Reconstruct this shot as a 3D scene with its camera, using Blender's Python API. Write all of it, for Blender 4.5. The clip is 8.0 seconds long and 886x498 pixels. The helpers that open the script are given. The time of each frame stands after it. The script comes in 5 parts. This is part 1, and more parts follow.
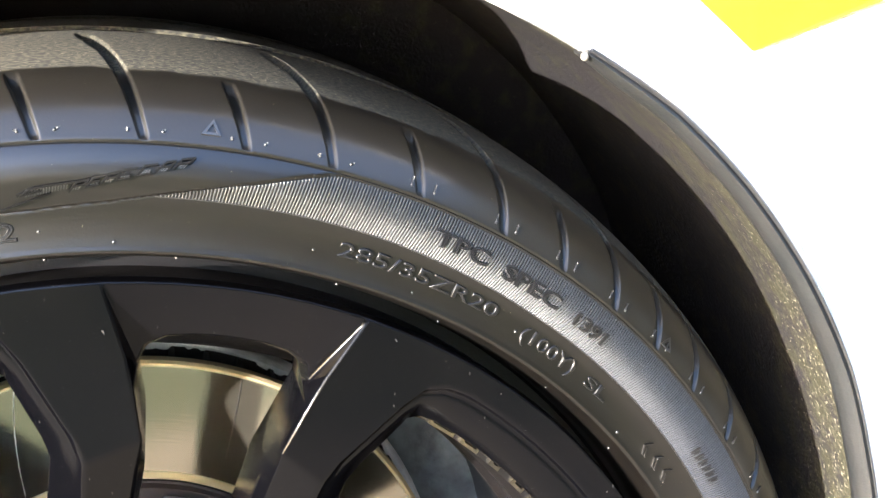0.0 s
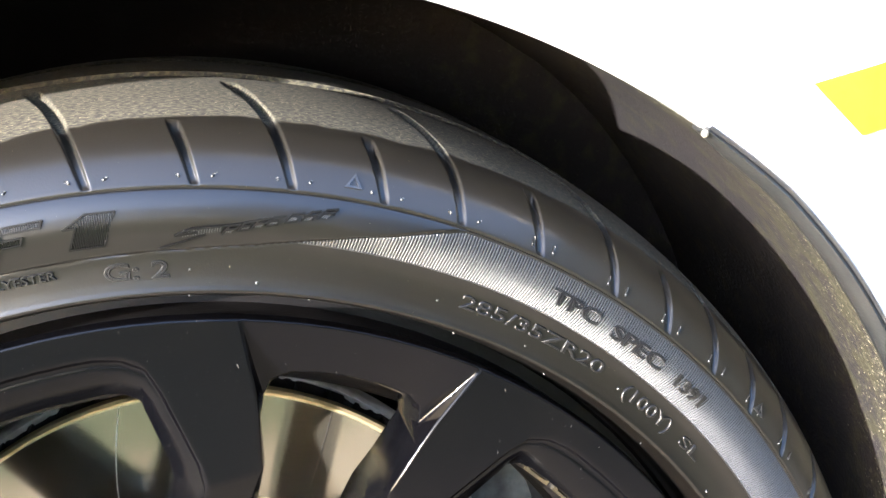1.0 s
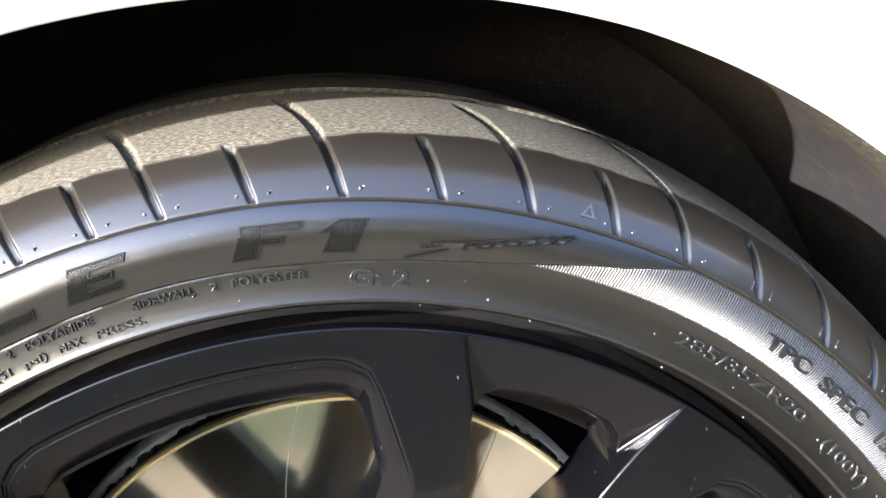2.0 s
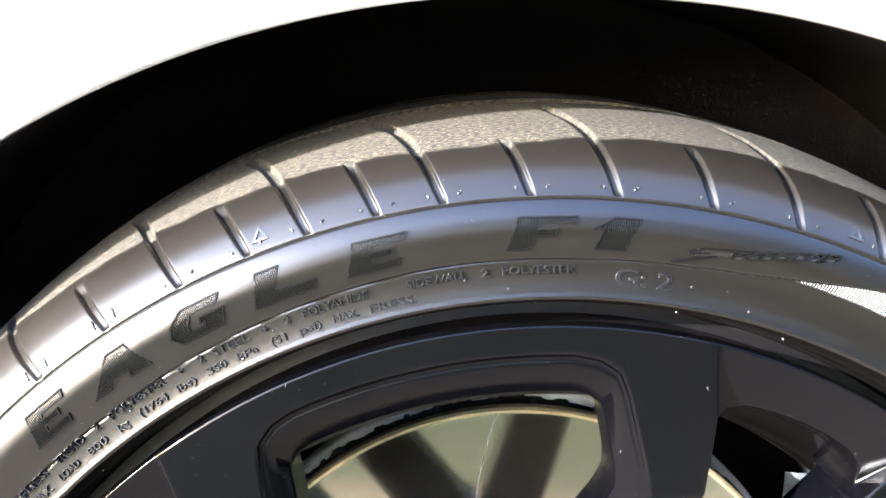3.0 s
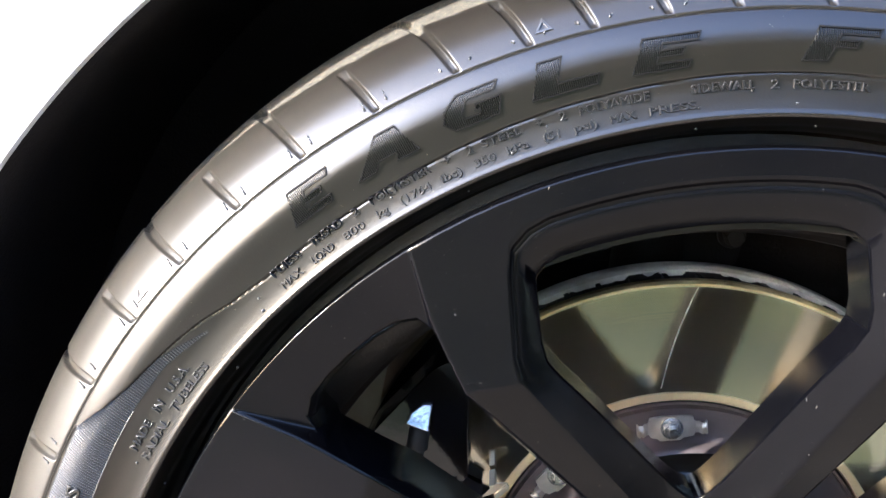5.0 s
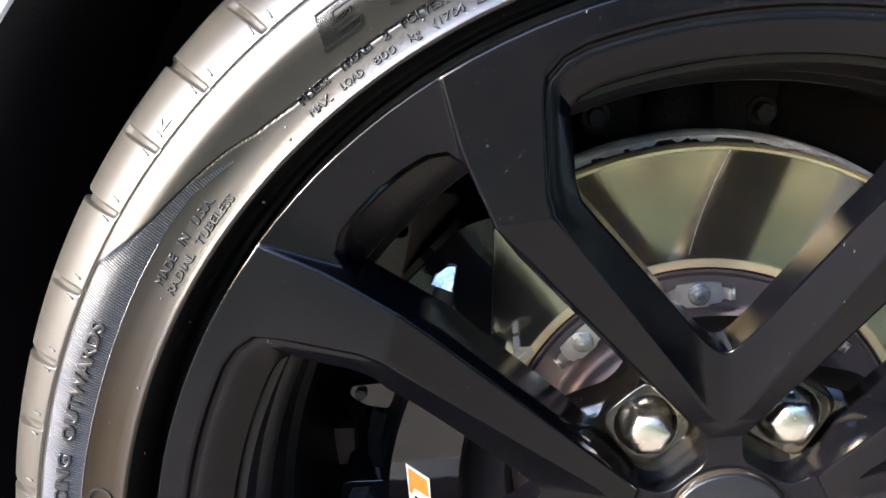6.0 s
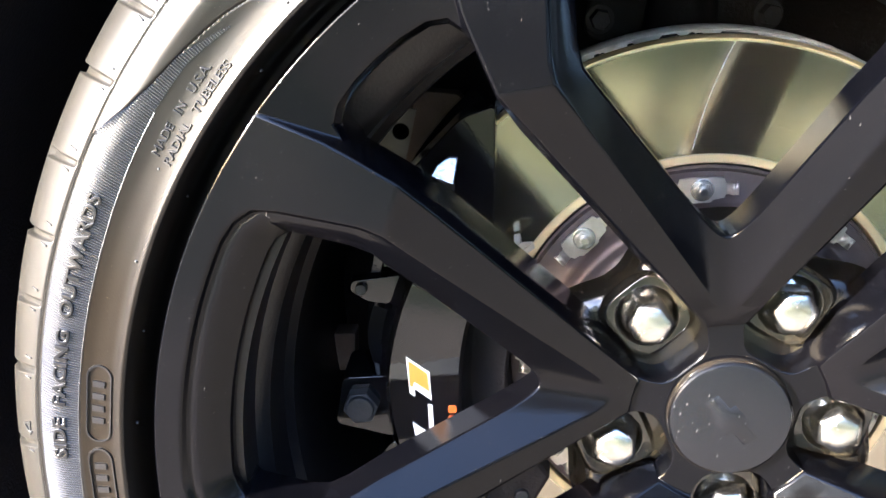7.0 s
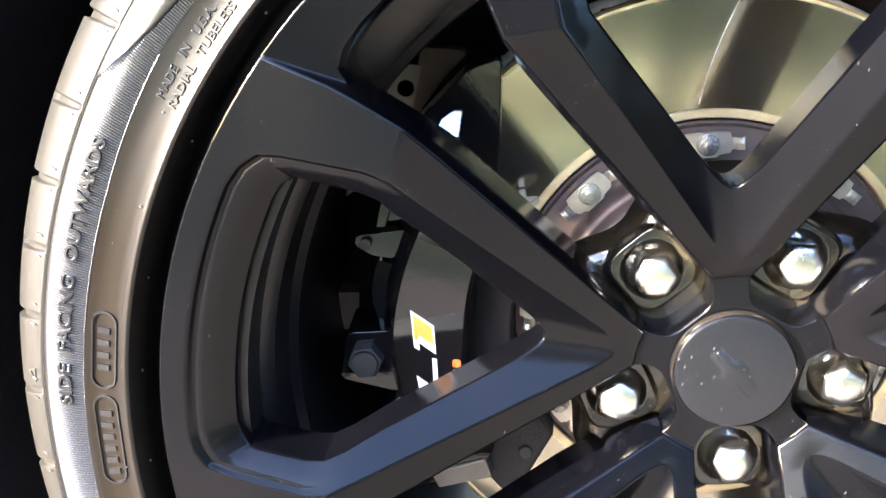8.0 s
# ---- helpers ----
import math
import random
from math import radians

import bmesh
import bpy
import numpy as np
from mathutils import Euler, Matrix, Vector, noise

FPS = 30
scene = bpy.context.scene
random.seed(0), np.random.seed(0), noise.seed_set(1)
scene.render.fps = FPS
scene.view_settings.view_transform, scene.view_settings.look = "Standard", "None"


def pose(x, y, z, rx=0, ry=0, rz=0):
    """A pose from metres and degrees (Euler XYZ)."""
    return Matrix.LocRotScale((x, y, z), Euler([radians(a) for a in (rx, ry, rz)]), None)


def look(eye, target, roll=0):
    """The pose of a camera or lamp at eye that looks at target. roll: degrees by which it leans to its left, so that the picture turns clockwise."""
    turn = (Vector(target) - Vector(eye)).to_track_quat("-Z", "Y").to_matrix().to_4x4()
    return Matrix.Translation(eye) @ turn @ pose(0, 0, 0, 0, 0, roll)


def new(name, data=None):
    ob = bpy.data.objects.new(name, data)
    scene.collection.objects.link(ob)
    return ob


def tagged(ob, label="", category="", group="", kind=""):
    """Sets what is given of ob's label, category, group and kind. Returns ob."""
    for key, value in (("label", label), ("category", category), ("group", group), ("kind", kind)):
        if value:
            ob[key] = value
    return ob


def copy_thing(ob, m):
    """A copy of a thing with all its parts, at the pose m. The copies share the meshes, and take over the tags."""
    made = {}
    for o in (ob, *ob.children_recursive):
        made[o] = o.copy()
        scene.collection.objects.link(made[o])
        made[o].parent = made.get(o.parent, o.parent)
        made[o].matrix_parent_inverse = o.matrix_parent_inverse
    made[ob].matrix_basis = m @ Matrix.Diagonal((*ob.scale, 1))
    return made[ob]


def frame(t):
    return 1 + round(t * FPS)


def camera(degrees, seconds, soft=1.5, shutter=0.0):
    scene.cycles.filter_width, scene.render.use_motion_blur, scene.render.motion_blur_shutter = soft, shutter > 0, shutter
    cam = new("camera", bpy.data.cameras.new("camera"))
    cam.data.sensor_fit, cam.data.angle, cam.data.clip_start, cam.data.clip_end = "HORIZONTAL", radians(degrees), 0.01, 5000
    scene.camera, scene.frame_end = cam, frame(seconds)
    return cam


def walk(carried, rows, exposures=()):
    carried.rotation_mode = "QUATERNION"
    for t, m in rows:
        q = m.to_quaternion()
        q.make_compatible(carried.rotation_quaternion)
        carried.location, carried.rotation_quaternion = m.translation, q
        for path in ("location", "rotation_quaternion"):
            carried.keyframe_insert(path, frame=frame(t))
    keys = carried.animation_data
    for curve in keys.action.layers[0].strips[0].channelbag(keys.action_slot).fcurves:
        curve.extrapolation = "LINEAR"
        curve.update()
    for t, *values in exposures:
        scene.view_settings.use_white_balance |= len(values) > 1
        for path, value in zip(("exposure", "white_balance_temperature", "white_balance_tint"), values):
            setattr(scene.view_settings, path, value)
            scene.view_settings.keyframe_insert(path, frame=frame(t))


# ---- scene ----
cam = camera(48.3, 8.0)
ROWS = [
    (0.0, 0.0895, -0.3535, 0.7100, 72.38, 7.39, -15.63),
    (0.5, 0.0765, -0.3564, 0.7174, 72.89, 6.49, -15.07),
    (1.0, 0.0526, -0.3613, 0.7297, 74.29, 4.41, -13.01),
    (1.2, 0.0394, -0.3625, 0.7314, 75.20, 3.28, -12.30),
    (2.5, -0.0413, -0.3632, 0.7340, 77.01, -1.85, -4.22),
    (3.0, -0.0779, -0.3714, 0.7109, 79.30, -3.75, -1.38),
    (3.5, -0.1130, -0.3724, 0.6948, 79.19, -5.05, -0.29),
    (4.0, -0.1401, -0.3732, 0.6759, 79.08, -6.46, 0.77),
    (4.2, -0.1450, -0.3723, 0.6693, 78.42, -7.01, 1.61),
    (5.3, -0.1544, -0.3754, 0.6178, 77.57, -8.42, 2.87),
    (5.5, -0.1554, -0.3752, 0.6098, 76.57, -8.47, 3.00),
    (6.0, -0.1547, -0.3755, 0.5872, 74.37, -8.67, 3.47),
    (6.5, -0.1503, -0.3789, 0.5685, 73.22, -8.59, 3.34),
    (7.0, -0.1476, -0.3816, 0.5509, 72.24, -8.74, 3.66),
    (7.5, -0.1486, -0.3840, 0.5425, 71.72, -8.80, 3.81),
    (8.0, -0.1458, -0.3855, 0.5358, 71.25, -8.85, 3.90),
]
walk(cam, [(t, pose(x, y, z, rx, ry, rz)) for t, x, y, z, rx, ry, rz in ROWS], exposures=[(0.0, 3.5, 5550, 15), (1.2, 3.6, 5420, 16), (3.0, 3.77, 5270, 19), (4.2, 3.6, 5250, 19), (6.0, 3.55, 5250, 19), (7.0, 4.1, 5300, 19), (8.0, 4.36, 5350, 19)])

# ---- sky, sun ----
SUN_TO = Vector((-0.79, -0.55, 0.245)).normalized()
world = bpy.data.worlds.new("sky")
scene.world = world
world.use_nodes = True
wn = world.node_tree.nodes
sky = wn.new("ShaderNodeTexSky")
sky.sky_type, sky.sun_disc = "NISHITA", False
sky.dust_density = 1.9
sky.sun_elevation = math.asin(SUN_TO.z)
sky.sun_rotation = math.atan2(SUN_TO.x, SUN_TO.y)
wn["Background"].inputs["Strength"].default_value = 0.15
world.node_tree.links.new(sky.outputs[0], wn["Background"].inputs["Color"])
sun = new("sun", bpy.data.lights.new("sun", "SUN"))
sun.data.energy, sun.data.angle, sun.data.color = 3.3, radians(0.55), (1.0, 0.89, 0.68)
sun.matrix_world = look(SUN_TO * 20, (0, 0, 0))

# ---- materials ----


def material(name, base, rough=0.5, metal=0.0, spec=0.5, coat=0.0, coat_rough=0.1,
             grain=0.0, grain_scale=800.0, tint=None, tint_scale=30.0, tint_sharp=0.5,
             rough_var=0.0, dust=None, dust_scale=300.0, dust_level=0.72, sheen=0.0, scratch=None, scratch_level=0.78):
    """A surface with two scales of variation: soft tint patches, fine grain relief and optional dust specks."""
    m = bpy.data.materials.new(name)
    m.use_nodes = True
    nt = m.node_tree
    n, ln = nt.nodes, nt.links
    b = n["Principled BSDF"]
    b.inputs["Roughness"].default_value = rough
    b.inputs["Metallic"].default_value = metal
    b.inputs["Specular IOR Level"].default_value = spec
    b.inputs["Coat Weight"].default_value = coat
    b.inputs["Coat Roughness"].default_value = coat_rough
    b.inputs["Sheen Weight"].default_value = sheen
    co = n.new("ShaderNodeTexCoord")
    col = n.new("ShaderNodeRGB")
    col.outputs[0].default_value = (*base, 1)
    out = col.outputs[0]
    big = n.new("ShaderNodeTexNoise")
    big.inputs["Scale"].default_value, big.inputs["Detail"].default_value = tint_scale, 5
    ln.new(co.outputs["Object"], big.inputs["Vector"])
    if tint:
        ramp = n.new("ShaderNodeMapRange")
        ramp.inputs["From Min"].default_value = tint_sharp - 0.15
        ramp.inputs["From Max"].default_value = tint_sharp + 0.15
        ln.new(big.outputs["Fac"], ramp.inputs["Value"])
        mix = n.new("ShaderNodeMix")
        mix.data_type = "RGBA"
        ln.new(ramp.outputs[0], mix.inputs["Factor"])
        ln.new(out, mix.inputs["A"])
        mix.inputs["B"].default_value = (*tint, 1)
        out = mix.outputs["Result"]
    if dust:
        fine = n.new("ShaderNodeTexNoise")
        fine.inputs["Scale"].default_value, fine.inputs["Detail"].default_value = dust_scale, 3
        ln.new(co.outputs["Object"], fine.inputs["Vector"])
        cut = n.new("ShaderNodeMapRange")
        cut.inputs["From Min"].default_value, cut.inputs["From Max"].default_value = dust_level, dust_level + 0.06
        ln.new(fine.outputs["Fac"], cut.inputs["Value"])
        mix = n.new("ShaderNodeMix")
        mix.data_type = "RGBA"
        ln.new(cut.outputs[0], mix.inputs["Factor"])
        ln.new(out, mix.inputs["A"])
        mix.inputs["B"].default_value = (*dust, 1)
        out = mix.outputs["Result"]
    if scratch:
        for turn in ((0.5, 0.3, 0.7), (1.3, -0.4, 2.1)):
            mp = n.new("ShaderNodeMapping")
            mp.inputs["Rotation"].default_value = turn
            mp.inputs["Scale"].default_value = (900, 900, 170)
            ln.new(co.outputs["Object"], mp.inputs["Vector"])
            no = n.new("ShaderNodeTexNoise")
            no.inputs["Scale"].default_value, no.inputs["Detail"].default_value = 1.0, 1
            ln.new(mp.outputs[0], no.inputs["Vector"])
            cut = n.new("ShaderNodeMapRange")
            cut.inputs["From Min"].default_value, cut.inputs["From Max"].default_value = scratch_level, scratch_level + 0.04
            ln.new(no.outputs["Fac"], cut.inputs["Value"])
            mix = n.new("ShaderNodeMix")
            mix.data_type = "RGBA"
            ln.new(cut.outputs[0], mix.inputs["Factor"])
            ln.new(out, mix.inputs["A"])
            mix.inputs["B"].default_value = (*scratch, 1)
            out = mix.outputs["Result"]
    ln.new(out, b.inputs["Base Color"])
    if rough_var:
        rr = n.new("ShaderNodeMapRange")
        rr.inputs["To Min"].default_value, rr.inputs["To Max"].default_value = rough - rough_var, rough + rough_var
        ln.new(big.outputs["Fac"], rr.inputs["Value"])
        ln.new(rr.outputs[0], b.inputs["Roughness"])
    if grain:
        g = n.new("ShaderNodeTexNoise")
        g.inputs["Scale"].default_value, g.inputs["Detail"].default_value = grain_scale, 3
        ln.new(co.outputs["Object"], g.inputs["Vector"])
        bump = n.new("ShaderNodeBump")
        bump.inputs["Strength"].default_value, bump.inputs["Distance"].default_value = grain, 0.001
        ln.new(g.outputs["Fac"], bump.inputs["Height"])
        ln.new(bump.outputs[0], b.inputs["Normal"])
    return m


M_RUBBER = material("sidewall_rubber", (0.005, 0.005, 0.006), 0.33, spec=0.5, grain=0.08, grain_scale=1500,
                    tint=(0.008, 0.0075, 0.007), tint_scale=18, rough_var=0.05, dust=(0.25, 0.22, 0.18), dust_scale=420, dust_level=0.74)
M_RIB = material("ribbed_rubber", (0.010, 0.010, 0.010), 0.36, spec=1.0, coat=0.4, coat_rough=0.3, grain=0.2, grain_scale=2500)
M_LETTER = material("matt_moulded_rubber", (0.0025, 0.0025, 0.0025), 0.5, spec=0.10, grain=0.3, grain_scale=2500)
M_HATCH = material("hatched_rubber", (0.003, 0.003, 0.003), 0.18, spec=0.45, grain=0.2, grain_scale=2500)
M_RIM = material("satin_black_paint", (0.0009, 0.0010, 0.0015), 0.12, spec=0.21, grain=0.04, grain_scale=2500,
                 tint=(0.0017, 0.0016, 0.0020), tint_scale=12, rough_var=0.10, dust=(0.24, 0.22, 0.19), dust_scale=1300, dust_level=0.737, scratch=(0.07, 0.066, 0.06), scratch_level=0.80)
M_RIM_GLOSS = material("gloss_black_paint", (0.004, 0.004, 0.004), 0.14, spec=0.6, coat=0.3, grain=0.04, grain_scale=400,
                       tint=(0.014, 0.011, 0.007), tint_scale=25, dust=(0.25, 0.22, 0.18), dust_scale=300, dust_level=0.74)
M_BARREL = material("barrel_black", (0.0035, 0.0033, 0.0036), 0.34, spec=0.35, grain=0.15, grain_scale=600, tint=(0.006, 0.005, 0.005), tint_scale=14)
M_HUB = material("dusty_gloss_black", (0.010, 0.0085, 0.006), 0.22, 0.0, spec=0.5, coat=0.6, coat_rough=0.08, grain=0.05, grain_scale=400, tint=(0.034, 0.027, 0.014), tint_scale=38, tint_sharp=0.53, dust=(0.25, 0.22, 0.18), dust_scale=300, dust_level=0.74)
M_CAP = material("cap_plastic", (0.0035, 0.0038, 0.0048), 0.26, spec=0.45, grain=0.1, grain_scale=3000, dust=(0.3, 0.28, 0.25), dust_scale=2200, dust_level=0.77, scratch=(0.14, 0.14, 0.13), scratch_level=0.765)
M_CHROME = material("nut_steel", (0.86, 0.84, 0.78), 0.25, 1.0, grain=0.12, grain_scale=700, tint=(0.62, 0.58, 0.5), tint_scale=120, rough_var=0.06)
M_ZINC = material("zinc_plate", (0.46, 0.435, 0.37), 0.32, 0.65, grain=0.15, grain_scale=900, tint=(0.62, 0.58, 0.50), tint_scale=90)
M_HAT = material("hat_metal", (0.11, 0.088, 0.088), 0.52, 0.7, grain=0.15, grain_scale=900, tint=(0.11, 0.09, 0.085), tint_scale=30)
M_CALIPER = material("caliper_gloss_black", (0.004, 0.004, 0.0055), 0.06, spec=0.45, grain=0.06, grain_scale=300,
                     tint=(0.006, 0.0055, 0.005), tint_scale=40)
M_ORANGE = material("logo_orange", (0.70, 0.26, 0.03), 0.3, grain=0.03)
M_REDOR = material("logo_red_orange", (0.75, 0.12, 0.02), 0.3, grain=0.03)
M_WHITE = material("logo_white", (0.78, 0.77, 0.72), 0.3, grain=0.03)
M_PAINT = material("white_car_paint", (0.80, 0.80, 0.80), 0.22, coat=0.8, coat_rough=0.03, tint=(0.77, 0.77, 0.78), tint_scale=3)
M_CRINKLE = material("crinkled_grey_metal", (0.17, 0.195, 0.21), 0.55, 0.3, grain=1.0, grain_scale=160, tint=(0.08, 0.09, 0.10), tint_scale=60)
M_TRIM = material("grey_rubber_trim", (0.011, 0.0122, 0.0126), 0.5, grain=0.2, grain_scale=600, tint=(0.015, 0.015, 0.0146), tint_scale=40)
M_AMBER = material("amber_lens", (0.90, 0.62, 0.0), 0.15, coat=0.7, grain=0.15, grain_scale=120, tint=(0.9, 0.50, 0.0), tint_scale=30)
M_CAST = material("cast_iron", (0.009, 0.008, 0.010), 0.65, 0.3, grain=0.5, grain_scale=500, tint=(0.014, 0.011, 0.011), tint_scale=40)
M_SHIELD = material("shield_metal", (0.20, 0.19, 0.17), 0.5, 0.7, grain=0.2, grain_scale=500, tint=(0.14, 0.12, 0.10), tint_scale=30)
M_STUD = material("stud_steel", (0.64, 0.62, 0.57), 0.26, 0.85, grain=0.2, grain_scale=700, tint=(0.50, 0.48, 0.44), tint_scale=120)
M_AMBERED = material("tan_plated_metal", (0.30, 0.24, 0.16), 0.4, 0.5, grain=0.2, grain_scale=500, tint=(0.20, 0.15, 0.09), tint_scale=90)
M_BOLT = material("dull_bolt_steel", (0.06, 0.056, 0.06), 0.5, 0.6, grain=0.2, grain_scale=500, tint=(0.04, 0.036, 0.036), tint_scale=60)
M_BROWN = material("rusty_metal", (0.16, 0.11, 0.08), 0.65, 0.4, grain=0.3, grain_scale=400, tint=(0.10, 0.07, 0.05), tint_scale=30)
M_EDGE = material("disc_edge_metal", (0.82, 0.82, 0.82), 0.55, 0.0, grain=1.0, grain_scale=170, tint=(0.55, 0.54, 0.52), tint_scale=60)
M_DARK = material("underbody_black", (0.014, 0.010, 0.018), 0.8, grain=0.3, grain_scale=200, tint=(0.02, 0.018, 0.02), tint_scale=10)
M_HOSE = material("hose_rubber", (0.015, 0.015, 0.016), 0.55, grain=0.2, grain_scale=500)
M_ROAD = material("pale_paving", (0.20, 0.164, 0.114), 0.9, grain=0.8, grain_scale=60, tint=(0.155, 0.128, 0.088), tint_scale=3, dust=(0.4, 0.37, 0.3), dust_scale=40)
M_TURF = material("green_turf", (0.038, 0.055, 0.020), 0.95, grain=1.0, grain_scale=60, tint=(0.055, 0.065, 0.024), tint_scale=2.0)
M_GLINT = material("sky_glint_mirror", (0.72, 0.80, 0.88), 0.10, 1.0, grain=0.35, grain_scale=700, tint=(0.45, 0.52, 0.60), tint_scale=150)
M_GRASS = material("dry_grass", (0.17, 0.18, 0.05), 0.95, grain=1.0, grain_scale=30, tint=(0.23, 0.20, 0.08), tint_scale=0.7)
M_LEAF = material("hedge_leaf", (0.032, 0.055, 0.018), 0.6, grain=0.3, grain_scale=80, tint=(0.045, 0.065, 0.02), tint_scale=2)


def nodes_of(m):
    return m.node_tree.nodes, m.node_tree.links, m.node_tree.nodes["Principled BSDF"]


def disc_material():
    """Brake disc face: turned metal with concentric scratches, warm film and rust at both rims."""
    m = material("brake_disc_face", (0.5, 0.48, 0.44), 0.24, 0.93)
    n, ln, b = nodes_of(m)
    co = n.new("ShaderNodeTexCoord")
    sep = n.new("ShaderNodeSeparateXYZ")
    ln.new(co.outputs["Object"], sep.inputs[0])
    flat = n.new("ShaderNodeCombineXYZ")
    ln.new(sep.outputs["X"], flat.inputs[0])
    ln.new(sep.outputs["Z"], flat.inputs[1])
    ln_ = n.new("ShaderNodeVectorMath")
    ln_.operation = "LENGTH"
    ln.new(flat.outputs[0], ln_.inputs[0])
    rad = ln_.outputs["Value"]
    ring = n.new("ShaderNodeTexNoise")
    ring.noise_dimensions = "1D"
    ring.inputs["Scale"].default_value, ring.inputs["Detail"].default_value = 900, 4
    ln.new(rad, ring.inputs["W"])
    bump = n.new("ShaderNodeBump")
    bump.inputs["Strength"].default_value, bump.inputs["Distance"].default_value = 0.022, 0.0006
    ln.new(ring.outputs["Fac"], bump.inputs["Height"])
    ln.new(bump.outputs[0], b.inputs["Normal"])
    film = n.new("ShaderNodeTexNoise")
    film.inputs["Scale"].default_value, film.inputs["Detail"].default_value = 22, 6
    ln.new(co.outputs["Object"], film.inputs["Vector"])
    mixf = n.new("ShaderNodeMix")
    mixf.data_type = "RGBA"
    mixf.inputs["A"].default_value, mixf.inputs["B"].default_value = (0.45, 0.405, 0.32, 1), (0.32, 0.288, 0.22, 1)
    ln.new(film.outputs["Fac"], mixf.inputs["Factor"])
    edge = n.new("ShaderNodeMapRange")
    edge.inputs["From Min"].default_value, edge.inputs["From Max"].default_value = 0.1765, 0.1785
    ln.new(rad, edge.inputs["Value"])
    edge2 = n.new("ShaderNodeMapRange")
    edge2.inputs["From Min"].default_value, edge2.inputs["From Max"].default_value = 0.1185, 0.1165
    ln.new(rad, edge2.inputs["Value"])
    both = n.new("ShaderNodeMath")
    both.operation = "MAXIMUM"
    ln.new(edge.outputs[0], both.inputs[0])
    ln.new(edge2.outputs[0], both.inputs[1])
    mixe = n.new("ShaderNodeMix")
    mixe.data_type = "RGBA"
    ln.new(both.outputs[0], mixe.inputs["Factor"])
    ln.new(mixf.outputs["Result"], mixe.inputs["A"])
    mixe.inputs["B"].default_value = (0.90, 0.75, 0.46, 1)
    ln.new(mixe.outputs["Result"], b.inputs["Base Color"])
    ro = n.new("ShaderNodeMapRange")
    ro.inputs["To Min"].default_value, ro.inputs["To Max"].default_value = 0.07, 0.14
    ln.new(film.outputs["Fac"], ro.inputs["Value"])
    mixr = n.new("ShaderNodeMix")
    ln.new(both.outputs[0], mixr.inputs["Factor"])
    ln.new(ro.outputs[0], mixr.inputs["A"])
    mixr.inputs["B"].default_value = 0.5
    ln.new(mixr.outputs["Result"], b.inputs["Roughness"])
    return m


M_DISC = disc_material()


